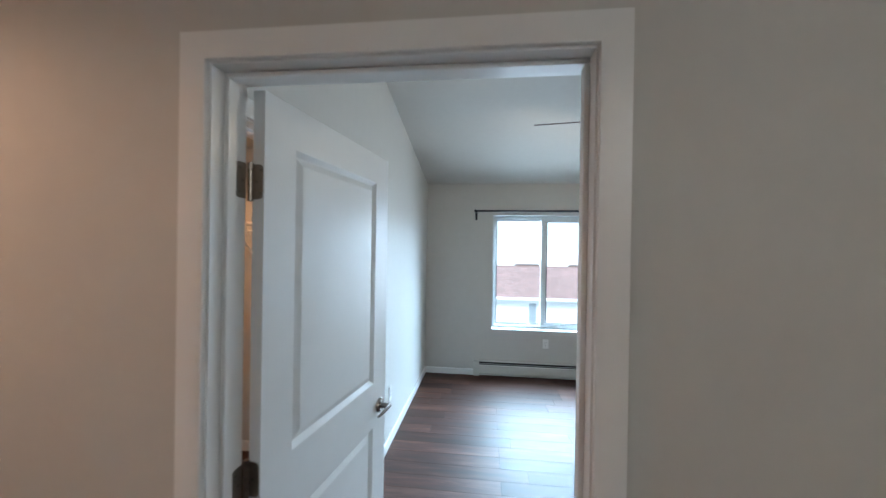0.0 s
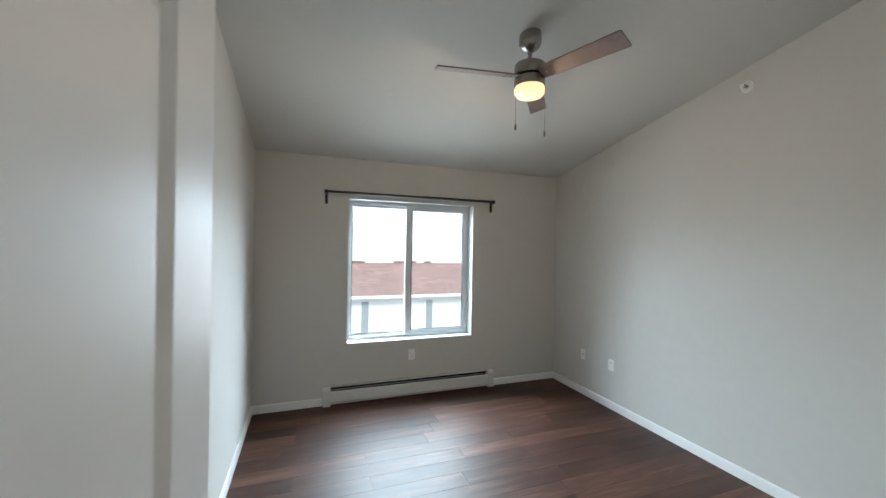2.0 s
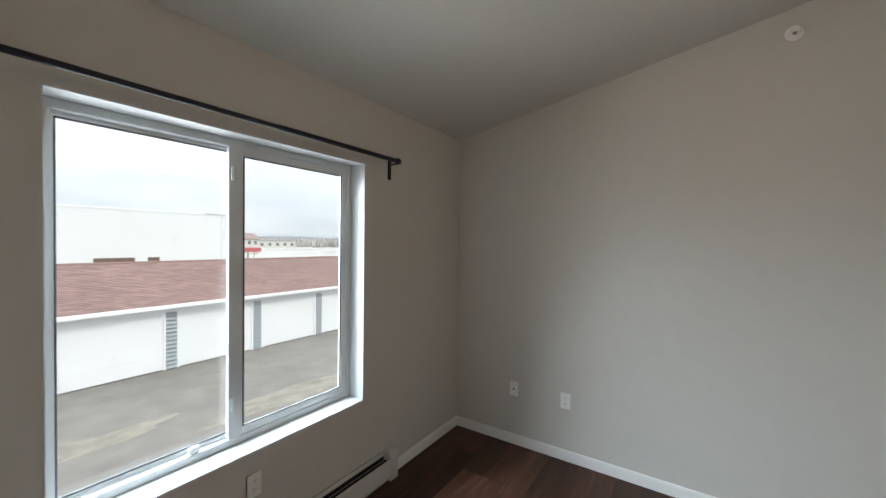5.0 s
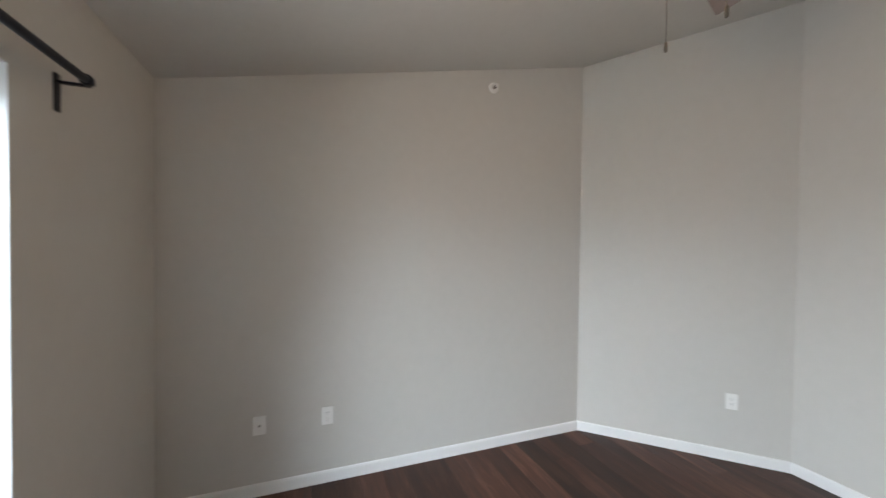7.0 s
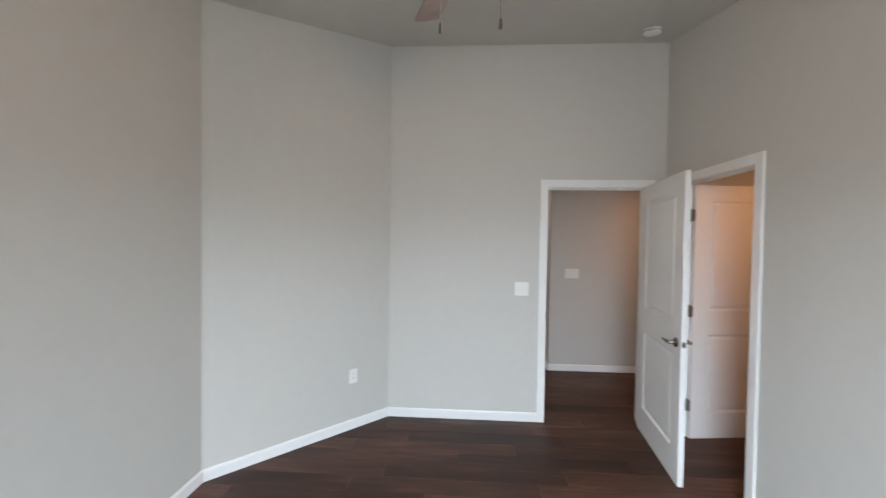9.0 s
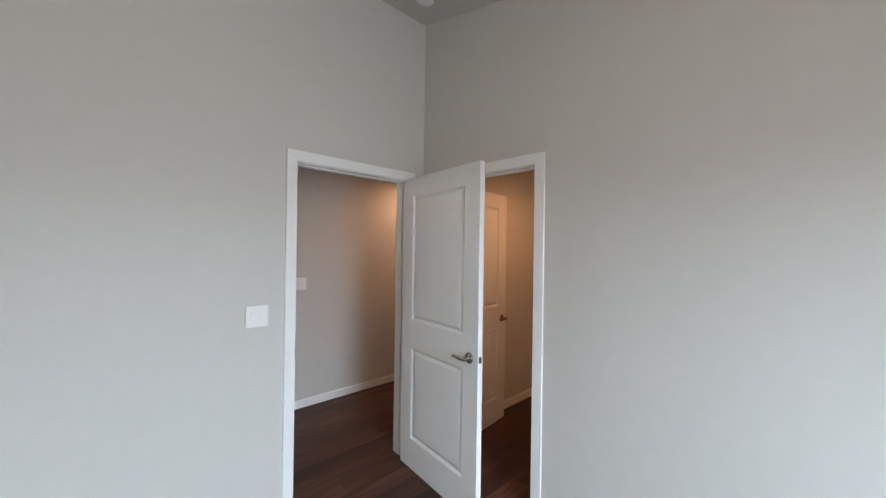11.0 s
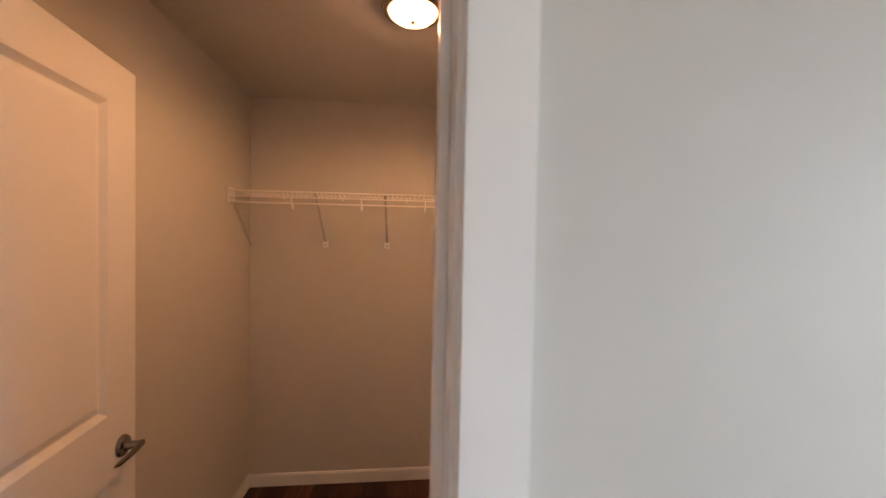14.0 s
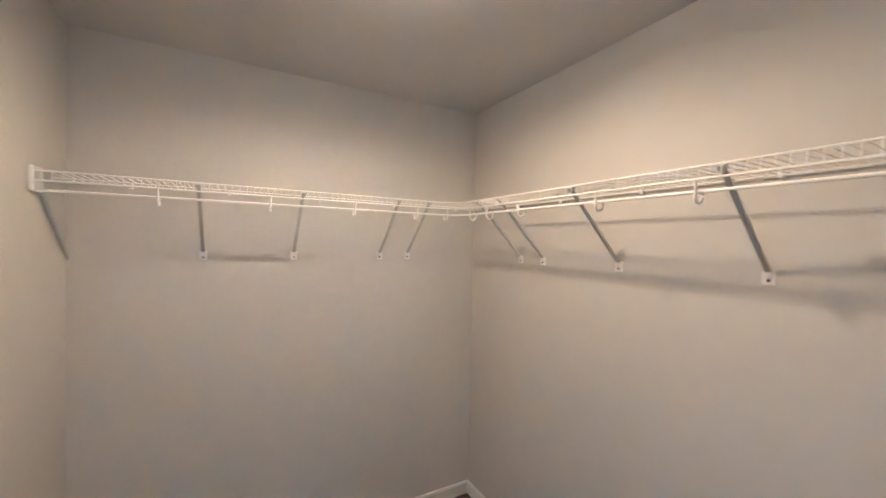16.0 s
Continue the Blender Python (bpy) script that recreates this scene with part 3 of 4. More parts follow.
        box(bm, A + 0.008, A + 0.030, y - 0.012, y + 0.004, z - 0.034, z + 0.034)
        part("latch", bm, M_VINYL, sash, bevel=0.005)
    bm = bmesh.new()
    box(bm, a + 0.46, a + 0.50, y + 0.004, y + 0.03, c + t, c + t + 0.028)
    part("stop_block", bm, M_VINYL, w, bevel=0.004)
    return w


make_window()


# ---------------------------------------------------------------- curtain rod
def make_rod():
    z, y, xa, xb = 2.112, D - 0.088, 0.650, 2.425
    rod = thing("curtain_rod", "thin dark metal curtain rod above the window, no curtains", "curtain rod", pose(xa, y, z))
    L = xb - xa
    for nm, p, q, r in (("inner_tube", 0, L * 0.56, 0.0115), ("outer_tube", L * 0.54, L, 0.0135)):
        bm = bmesh.new()
        tube(bm, [(p, 0, 0), (q, 0, 0)], r, 14)
        part(nm, bm, M_ROD, rod, smooth=True)
    for x, s in ((0, -1), (L, 1)):
        bm = bmesh.new()
        lathe(bm, [(0.013, 0), (0.013, 0.006), (0.019, 0.008), (0.019, 0.026), (0.014, 0.032)], Matrix.Translation((x, 0, 0)) @ Matrix.Rotation(s * math.pi / 2, 4, "Y"), 16)
        part("finial", bm, M_ROD, rod, smooth=True)
    for x in (-0.008, L + 0.030):
        bm = bmesh.new()
        box(bm, x - 0.014, x + 0.014, 0.080, 0.0885, -0.112, 0.014)
        box(bm, x - 0.008, x + 0.008, -0.006, 0.084, -0.019, -0.010)
        box(bm, x - 0.007, x + 0.007, -0.015, -0.011, -0.014, 0.008)
        part("bracket", bm, M_ROD, rod, bevel=0.0015)


make_rod()


# ---------------------------------------------------------------- baseboard heater
def make_heater():
    xa, xb = 0.634, 2.500
    y1 = D
    h = thing("baseboard_heater", "long cream enamelled hydronic baseboard heater under the window", "heater", pose(xa, y1, 0))
    L = xb - xa
    dp = 0.066
    for x0, x1 in ((0, 0.075), (L - 0.075, L)):
        bm = bmesh.new()
        prof = [(0, 0.008), (-dp - 0.004, 0.008), (-dp - 0.004, 0.168), (-dp + 0.012, 0.196), (0, 0.196)]
        prism(bm, [(x0, y, z) for y, z in prof], [(x1, y, z) for y, z in prof])
        part("end_cap", bm, M_HEAT, h, bevel=0.003)
    u, v = 0.075, L - 0.075
    # plate coloured near black, so the slot's shade is in its colour
    bm = bmesh.new()
    box(bm, u, v, -0.006, 0, 0.02, 0.19)
    part("back_plate", bm, M_FIN, h)
    bm = bmesh.new()
    prism(bm, [(u, y, z) for y, z in ((0, 0.19), (-0.030, 0.19), (-0.034, 0.186), (-0.034, 0.183), (0, 0.186))], [(v, y, z) for y, z in ((0, 0.19), (-0.030, 0.19), (-0.034, 0.186), (-0.034, 0.183), (0, 0.186))])
    part("top_lip", bm, M_HEAT, h)
    bm = bmesh.new()
    prof = [(-dp, 0.045), (-dp, 0.142), (-dp + 0.010, 0.152), (-dp + 0.011, 0.150), (-dp + 0.002, 0.141), (-dp + 0.002, 0.045)]
    prism(bm, [(u, y, z) for y, z in prof], [(v, y, z) for y, z in prof])
    part("front_panel", bm, M_HEAT, h)
    bm = bmesh.new()
    prof = [(-0.038, 0.157), (-0.041, 0.158), (-0.050, 0.168), (-0.047, 0.168)]
    prism(bm, [(u, y, z) for y, z in prof], [(v, y, z) for y, z in prof])
    part("damper", bm, M_HEAT, h)
    bm = bmesh.new()
    box(bm, u, v, -dp + 0.004, -0.007, 0.06, 0.14)
    part("fin_core", bm, M_FIN, h)
    bm = bmesh.new()
    prof = [(-dp + 0.004, 0.026), (-dp + 0.004, 0.034), (-0.02, 0.038), (-0.02, 0.026)]
    prism(bm, [(u, y, z) for y, z in prof], [(v, y, z) for y, z in prof])
    part("foot_rail", bm, M_HEAT, h)


make_heater()


# ---------------------------------------------------------------- wall plates
def plate(name, label, category, m, width, marks, height=0.117, group=""):
    """A cover plate: local x across, z up, its face towards -y."""
    p = thing(name, label, category, m, group)
    bm = bmesh.new()
    box(bm, -width / 2, width / 2, -0.006, 0, -height / 2, height / 2)
    part("cover", bm, M_PLATE, p, bevel=0.003)
    if marks == "outlet":
        for z in (0.0195, -0.0195):
            bm = bmesh.new()
            lathe(bm, [(0.0165, 0), (0.0165, 0.0015)], Matrix.Translation((0, -0.006, z)) @ Matrix.Rotation(math.pi / 2, 4, "X"), 16)
            s = part("socket", bm, M_PLATE, p)
            bm = bmesh.new()
            for x in (-0.0065, 0.0065):
                box(bm, x - 0.001, x + 0.001, -0.0082, -0.0072, z, z + 0.008)
            lathe(bm, [(0.0025, 0), (0.0025, 0.0008)], Matrix.Translation((0, -0.0074, z - 0.007)) @ Matrix.Rotation(math.pi / 2, 4, "X"), 10)
            part("slot", bm, M_SLOT, s)
    elif marks == "coax":
        bm = bmesh.new()
        lathe(bm, [(0.0055, 0), (0.0055, 0.003), (0.0045, 0.003), (0.0045, 0.010)], Matrix.Translation((0, -0.006, 0)) @ Matrix.Rotation(math.pi / 2, 4, "X"), 12)
        part("coax_socket", bm, M_NICKEL, p)
    elif marks == "blank":
        bm = bmesh.new()
        for z in (0.042, -0.042):
            lathe(bm, [(0.003, 0), (0.003, 0.001)], Matrix.Translation((0, -0.006, z)) @ Matrix.Rotation(math.pi / 2, 4, "X"), 10)
        part("screws", bm, M_PLATE, p)
    else:
        for x in marks:
            bm = bmesh.new()
            box(bm, x - 0.0165, x + 0.0165, -0.0075, -0.005, -0.0335, 0.0335)
            r = part("rocker_frame", bm, M_PLATE, p, bevel=0.001)
            bm = bmesh.new()
            prism(bm, [(x - 0.0145, -0.006, -0.0315), (x + 0.0145, -0.006, -0.0315), (x + 0.0145, -0.006, 0.0315), (x - 0.0145, -0.006, 0.0315)],
                  [(x - 0.0145, -0.0078, -0.0315), (x + 0.0145, -0.0078, -0.0315), (x + 0.0145, -0.0140, 0.0315), (x - 0.0145, -0.0140, 0.0315)])
            part("rocker", bm, M_PLATE, r)
    return p


plate("outlet", "white duplex outlet under the window", "outlet", pose(1.54, D, 0.437), 0.073, "outlet", group="wall outlets")
plate("outlet", "white duplex outlet low on the plain wall", "outlet", pose(W, 3.036, 0.437, 0, 0, -90), 0.073, "outlet", group="wall outlets")
plate("coax_plate", "white cable socket plate low on the plain wall", "cable plate", pose(W, 3.438, 0.437, 0, 0, -90), 0.073, "coax")
plate("outlet", "white duplex outlet on the slanting wall", "outlet", pose(2.602, 0.246, 0.437, 0, 0, -135), 0.073, "outlet", group="wall outlets")
plate("outlet", "white duplex outlet low beside the closet wall's baseboard", "outlet", pose(0, 2.138, 0.425, 0, 0, 90), 0.073, "outlet", group="wall outlets")
plate("light_switch", "white double rocker switch beside the bedroom doorway", "light switch", pose(1.195, 0, 1.158, 0, 0, 180), 0.118, (-0.023, 0.023))
plate("light_switch", "white triple rocker switch on the hall wall", "light switch", pose(0.386, HY, 1.19, 0, 0, 180), 0.166, (-0.046, 0.0, 0.046))


# ---------------------------------------------------------------- sprinklers and smoke detector
def sprinkler(m, label):
    s = thing("sprinkler_head", label, "sprinkler", m, "sidewall sprinklers")
    bm = bmesh.new()
    lathe(bm, [(0.041, 0), (0.041, 0.003), (0.036, 0.009), (0.024, 0.011), (0.022, 0.006)], None, 28)
    part("escutcheon", bm, M_PLATE, s, smooth=True)
    bm = bmesh.new()
    lathe(bm, [(0.011, 0.005), (0.011, 0.030), (0.006, 0.033), (0.004, 0.052)], None, 16)
    for q in (-1, 1):
        tube(bm, [(q * 0.010, 0, 0.028), (q * 0.013, 0, 0.040), (q * 0.004, 0, 0.054)], 0.0022, 6)
    part("nozzle", bm, M_NICKEL, s, smooth=True)
    bm = bmesh.new()
    box(bm, -0.014, 0.014, -0.012, 0.016, 0.053, 0.0555)
    part("deflector", bm, M_PLATE, s, bevel=0.0008)


sprinkler(pose(W, 1.844, 2.752, 0, -90, 0), "white sidewall sprinkler head high on the wall")
sprinkler(pose(-0.878, 0, 2.30, -90, 0, 0) @ Matrix.Scale(0.7, 4), "white sidewall sprinkler head in the closet")

TILT = math.degrees(math.atan(0.198))
sd = thing("smoke_detector", "round white smoke detector on the sloping ceiling", "smoke detector", pose(0.30, 0.33, top(0.33), 180 - TILT, 0, 0))
bm = bmesh.new()
lathe(bm, [(0.052, 0), (0.052, 0.008)], None, 28)
part("mount", bm, M_PLATE, sd)
bm = bmesh.new()
lathe(bm, [(0.064, 0.008), (0.067, 0.014), (0.064, 0.030), (0.052, 0.040), (0.02, 0.043)], None, 32)
part("housing", bm, M_PLATE, sd, smooth=True)
bm = bmesh.new()
for i in range(24):
    a = 2 * math.pi * i / 24
    box(bm, 0.0655, 0.0668, -0.004, 0.004, 0.016, 0.026, Matrix.Rotation(a, 4, "Z"))
part("vents", bm, M_SLOT, sd)


# ---------------------------------------------------------------- ceiling fan
def make_fan():
    cx, cy = 1.694, 2.022
    zc = top(cy)
    fan = thing("ceiling_fan", "three-blade nickel ceiling fan with lit opal light and pull chains", "ceiling fan", pose(cx, cy, 0))
    bm = bmesh.new()
    lathe(bm, [(0.064, zc + 0.012), (0.066, zc - 0.03), (0.066, zc - 0.052), (0.056, zc - 0.074), (0.034, zc - 0.090), (0.02, zc - 0.094)], None, 32)
    part("canopy", bm, M_NICKEL, fan, smooth=True)
    bm = bmesh.new()
    lathe(bm, [(0.0125, 2.665), (0.0125, zc - 0.06)], None, 16)
    part("downrod", bm, M_NICKEL, fan, smooth=True)
    bm = bmesh.new()
    lathe(bm, [(0.02, 2.712), (0.026, 2.707), (0.03, 2.690), (0.075, 2.686), (0.088, 2.678), (0.090, 2.669), (0.090, 2.618), (0.086, 2.612)], None, 36)
    part("motor_housing", bm, M_NICKEL, fan, smooth=True)
    bm = bmesh.new()
    lathe(bm, [(0.070, 2.612), (0.070, 2.596)], None, 32)
    part("switch_collar", bm, M_ROD, fan, smooth=True)
    bm = bmesh.new()
    lathe(bm, [(0.086, 2.600), (0.090, 2.596), (0.090, 2.550), (0.087, 2.546)], None, 36)
    part("light_ring", bm, M_NICKEL, fan, smooth=True)
    bm = bmesh.new()
    lathe(bm, [(0.083, 2.548), (0.088, 2.541), (0.0895, 2.524), (0.086, 2.507), (0.074, 2.494), (0.04, 2.487), (0.01, 2.486)], None, 36)
    shade = part("light_shade", bm, M_FANGLASS, fan, "glowing warm opal glass", smooth=True)
    shade.visible_shadow = False
    for ang in (170.5, 50.5, -69.5):
        m = Matrix.Rotation(radians(ang), 4, "Z") @ Matrix.Translation((0, 0, 2.607)) @ Matrix.Rotation(radians(-16), 4, "X")
        bm = bmesh.new()
        outline = [(0.080, -0.046), (0.16, -0.053), (0.556, -0.062), (0.564, -0.055), (0.567, 0.053), (0.558, 0.061), (0.16, 0.053), (0.080, 0.046)]
        prism(bm, [m @ Vector((x, y, -0.004)) for x, y in outline], [m @ Vector((x, y, 0.004)) for x, y in outline])
        blade = part("blade", bm, M_BLADE, fan, "grey-brown wood-look blade", bevel=0.001)
        bm = bmesh.new()
        prism(bm, [m @ Vector(p) for p in ((0.05, -0.020, 0.004), (0.17, -0.030, 0.004), (0.17, 0.030, 0.004), (0.05, 0.020, 0.004))],
              [m @ Vector(p) for p in ((0.05, -0.020, 0.007), (0.17, -0.030, 0.007), (0.17, 0.030, 0.007), (0.05, 0.020, 0.007))])
        for x, y in ((0.150, -0.026), (0.150, 0.026), (0.118, 0)):
            lathe(bm, [(0.0065, -0.0075), (0.0075, -0.0055), (0.0075, -0.003)], m @ Matrix.Translation((x, y, 0)), 10)
        part("blade_iron", bm, M_NICKEL, blade)
    for dx, dy, z1, r in ((-0.103, -0.02, 2.276, 0.0014), (0.098, -0.018, 2.264, 0.0014)):
        bm = bmesh.new()
        z0 = 2.575
        tube(bm, [(dx * 0.85, dy, z0), (dx, dy, z0 - 0.012), (dx, dy, z1 + 0.03)], r, 6)
        for i in range(40):
            z = z1 + 0.035 + i * (z0 - 0.02 - z1 - 0.035) / 39
            lathe(bm, [(0.001, z - 0.0018), (0.0020, z), (0.001, z + 0.0018)], Matrix.Translation((dx, dy, 0)), 6)
        ch = part("pull_chain", bm, M_CHAIN, fan)
        bm = bmesh.new()
        lathe(bm, [(0.002, z1 + 0.036), (0.0055, z1 + 0.030), (0.0065, z1 + 0.01), (0.0055, z1), (0.003, z1 - 0.002)], Matrix.Translation((dx, dy, 0)), 12)
        part("pull_knob", bm, M_CHAIN, ch, smooth=True)


make_fan()


# ---------------------------------------------------------------- flush ceiling lamps
def flush_lamp(x, y, z, label):
    f = thing("flush_ceiling_light", label, "ceiling light", pose(x, y, z), "flush ceiling lights")
    bm = bmesh.new()
    lathe(bm, [(0.098, 0), (0.112, -0.004), (0.115, -0.018), (0.108, -0.028), (0.094, -0.031), (0.090, -0.028)], None, 40)
    part("trim_ring", bm, M_NICKEL, f, smooth=True)
    bm = bmesh.new()
    lathe(bm, [(0.092, -0.022), (0.088, -0.034), (0.076, -0.045), (0.057, -0.053), (0.032, -0.058), (0.008, -0.060)], None, 40)
    g = part("dome", bm, M_DOME, f, "glowing opal glass dome", smooth=True)
    g.visible_shadow = False
    bm = bmesh.new()
    lathe(bm, [(0.006, -0.059), (0.007, -0.064), (0.004, -0.069)], None, 14)
    part("finial", bm, M_NICKEL, f, smooth=True)


flush_lamp(-1.065, 0.956, CH, "lit flush dome light on the closet ceiling")
flush_lamp(-1.15, -0.85, HH, "lit flush dome light on the hall ceiling")
# the last fixture is invented, to carry the added living-room light
flush_lamp(2.0, -2.0, HH, "added dome light further down the hall, in place of unseen daylight")


# ---------------------------------------------------------------- wire shelf in the closet
def make_shelf():
    zt = 1.795                 # shelf surface
    dep = 0.300
    fx, fy = CX + dep, CY - dep
    xe = -TH - 0.012
    s = thing("wire_shelf", "white coated wire closet shelf with hanging rod, running round the corner", "wire shelf", pose(CX, CY, zt))
    ox, oy = CX, CY

    def loc(x, y, z=0.0):
        return Vector((x - ox, y - oy, z))

    def corner(x, y, r, z):
        pts = [loc(x, 0.012, z)]
        for i in range(9):
            a = math.pi * (1 - i / 16)
            pts.append(loc(x + r + r * math.cos(a), y - r + r * math.sin(a), z))
        pts.append(loc(xe, y, z))
        return pts

    # long wires
    for nm, path, r in (("back_wire", [loc(CX + 0.012, 0.012), loc(CX + 0.012, CY - 0.012)], 0.0032),
                        ("back_wire", [loc(CX + 0.012, CY - 0.012), loc(xe, CY - 0.012)], 0.0032),
                        ("middle_wire", [loc(CX + dep * 0.5, 0.012, -0.004), loc(CX + dep * 0.5, CY - 0.012, -0.004)], 0.003),
                        ("middle_wire", [loc(CX + 0.012, CY - dep * 0.5, -0.004), loc(xe, CY - dep * 0.5, -0.004)], 0.003),
                        ("front_wire", corner(fx, fy, 0.10, 0.0), 0.0033),
                        ("lip_wire", corner(fx + 0.003, fy - 0.003, 0.10, -0.032), 0.0033),
                        ("hanging_rod", corner(fx - 0.012, fy + 0.012, 0.10, -0.062), 0.0045)):
        bm = bmesh.new()
        tube(bm, path, r, 8)
        part(nm, bm, M_WIRE, s, smooth=True)
    # cross wires, bent down over the lip
    bm = bmesh.new()
    tube(bm, [(0.008, 0, 0.004), (dep - 0.004, 0, 0.004), (dep + 0.003, 0, 0.0), (dep + 0.005, 0, -0.032)], 0.0016, 5)
    cross = finish(bm, "cross_wire", M_WIRE)
    y = 0.03
    while y < CY - 0.012:
        if y < fy - 0.09:
            share("cross_wire", cross, s, Matrix.Translation(loc(CX, y)))
        y += 0.0254
    x = fx + 0.10
    while x < xe:
        share("cross_wire", cross, s, Matrix.Translation(loc(x, CY)) @ Matrix.Rotation(-math.pi / 2, 4, "Z"))
        x += 0.0254
    bm = bmesh.new()
    tube(bm, [(0.008, 0, 0.004), (dep + 0.03, 0, 0.004)], 0.0016, 5)
    short = finish(bm, "cross_wire", M_WIRE)
    y = fy - 0.085
    while y < CY - 0.012:
        share("cross_wire", short, s, Matrix.Translation(loc(CX, y)))
        y += 0.0254
    # braces with their wall feet
    bm = bmesh.new()
    L = math.hypot(dep - 0.030, 0.262)
    turn = Matrix.Translation((0.006, 0, -0.272)) @ Matrix.Rotation(-math.atan2(0.262, dep - 0.030), 4, "Y")
    box(bm, 0, L, -0.0065, 0.0065, -0.0015, 0.0015, turn)
    box(bm, 0, L, -0.0065, -0.0045, -0.0015, 0.006, turn)
    box(bm, 0, L, 0.0045, 0.0065, -0.0015, 0.006, turn)
    box(bm, L - 0.004, L + 0.012, -0.009, 0.009, -0.004, 0.012, turn)
    brace = finish(bm, "brace", M_STRUT)
    bm = bmesh.new()
    box(bm, 0, 0.005, -0.016, 0.016, -0.305, -0.264)
    box(bm, 0.004, 0.012, -0.009, 0.009, -0.282, -0.264)
    foot = finish(bm, "brace_foot", M_WIRE, 0.001)
    bm = bmesh.new()
    lathe(bm, [(0.0045, 0), (0.0045, 0.002)], Matrix.Translation((0.004, 0, -0.292)) @ Matrix.Rotation(math.pi / 2, 4, "Y"), 10)
    screw = finish(bm, "screw", M_NICKEL)
    spots = [Matrix.Translation(loc(CX, y)) for y in (0.451, 0.829, 1.273, 1.439)]
    spots += [Matrix.Translation(loc(x, CY)) @ Matrix.Rotation(-math.pi / 2, 4, "Z") for x in (-1.619, -1.455, -1.043, -0.571)]
    for m in spots:
        b = share("brace", brace, s, m)
        tagged(b, "grey steel brace")
        share("brace_foot", foot, b, Matrix.Identity(4))
        share("screw", screw, b, Matrix.Identity(4))
    # end bracket on the side wall with its own brace
    bm = bmesh.new()
    box(bm, dep - 0.070, dep + 0.012, 0.001, 0.014, -0.066, 0.016)
    e = part("end_bracket", bm, M_PLATE, s, "white plastic end bracket", bevel=0.004)
    e.matrix_basis = Matrix.Translation(loc(CX, 0))
    bm = bmesh.new()
    tube(bm, [(dep - 0.06, 0.008, -0.05), (0.006, 0.008, -0.30)], 0.0055, 6)
    e2 = part("end_brace", bm, M_STRUT, s)
    e2.matrix_basis = Matrix.Translation(loc(CX, 0))
    # rod hooks below the lip and clips on the back wire
    bm = bmesh.new()
    pts = [(dep + 0.004, 0, -0.03), (dep, 0, -0.05)]
    for i in range(9):
        a = radians(-20 - 25 * i)
        pts.append((dep - 0.018 + 0.018 * math.cos(a), 0, -0.072 + 0.018 * math.sin(a)))
    tube(bm, pts, 0.0042, 8)
    hook = finish(bm, "rod_hook", M_PLATE)
    for yy in (0.33, 0.70, 1.05, 1.36, 1.53):
        share("rod_hook", hook, s, Matrix.Translation(loc(CX, yy)))
    for xx in (-1.66, -1.52, -1.30, -0.92, -0.62):
        share("rod_hook", hook, s, Matrix.Translation(loc(xx, CY)) @ Matrix.Rotation(-math.pi / 2, 4, "Z"))
    bm = bmesh.new()
    box(bm, 0, 0.018, -0.006, 0.006, -0.012, 0.010)
    clip = finish(bm, "wall_clip", M_PLATE, 0.002)
    for yy in (0.20, 0.55, 0.95, 1.35, 1.75):
        share("wall_clip", clip, s, Matrix.Translation(loc(CX, yy)))
    for xx in (-1.75, -1.35, -0.95, -0.55, -0.25):
        share("wall_clip", clip, s, Matrix.Translation(loc(xx, CY)) @ Matrix.Rotation(-math.pi / 2, 4, "Z"))


make_shelf()


# ---------------------------------------------------------------- outdoors
GZ = -3.0
bm = bmesh.new()
box(bm, -900, 900, 4.3, 1800, GZ - 0.5, GZ - 0.02)
setting("ground", bm, M_FIELD, "pale flat winter ground out to the horizon", "ground")
bm = bmesh.new()
box(bm, -40, 60, 4.25, 17.55, GZ - 0.3, GZ)
setting("asphalt_lot", bm, M_ASPHALT, "worn grey asphalt lot with sandy stains", "road")
bm = bmesh.new()
box(bm, -0.9, 4.0, D + WT, D + WT + 0.05, GZ, -0.03)
setting("wall_outside", bm, M_GGREY, "grey siding of the building below the window", "wall")


def clump(bm, x, y, r, squeeze, seed):
    """An uneven flat patch."""
    rnd = random.Random(seed)
    vs = []
    for i in range(18):
        a = 2 * math.pi * i / 18
        q = r * (0.65 + 0.6 * rnd.random())
        vs.append((x + q * math.cos(a), y + q * squeeze * math.sin(a)))
    prism(bm, [(a, b, GZ - 0.01) for a, b in vs], [(a, b, GZ + 0.004) for a, b in vs])


for i, (x, y, r) in enumerate(((7.5, 12.2, 2.6), (12.5, 12.9, 3.0), (2.2, 13.4, 2.2), (17.5, 13.6, 2.8))):
    bm = bmesh.new()
    clump(bm, x, y, r, 0.22, i)
    setting("sand_patch", bm, M_SAND, "thin sandy stain lying on the asphalt", "stain")


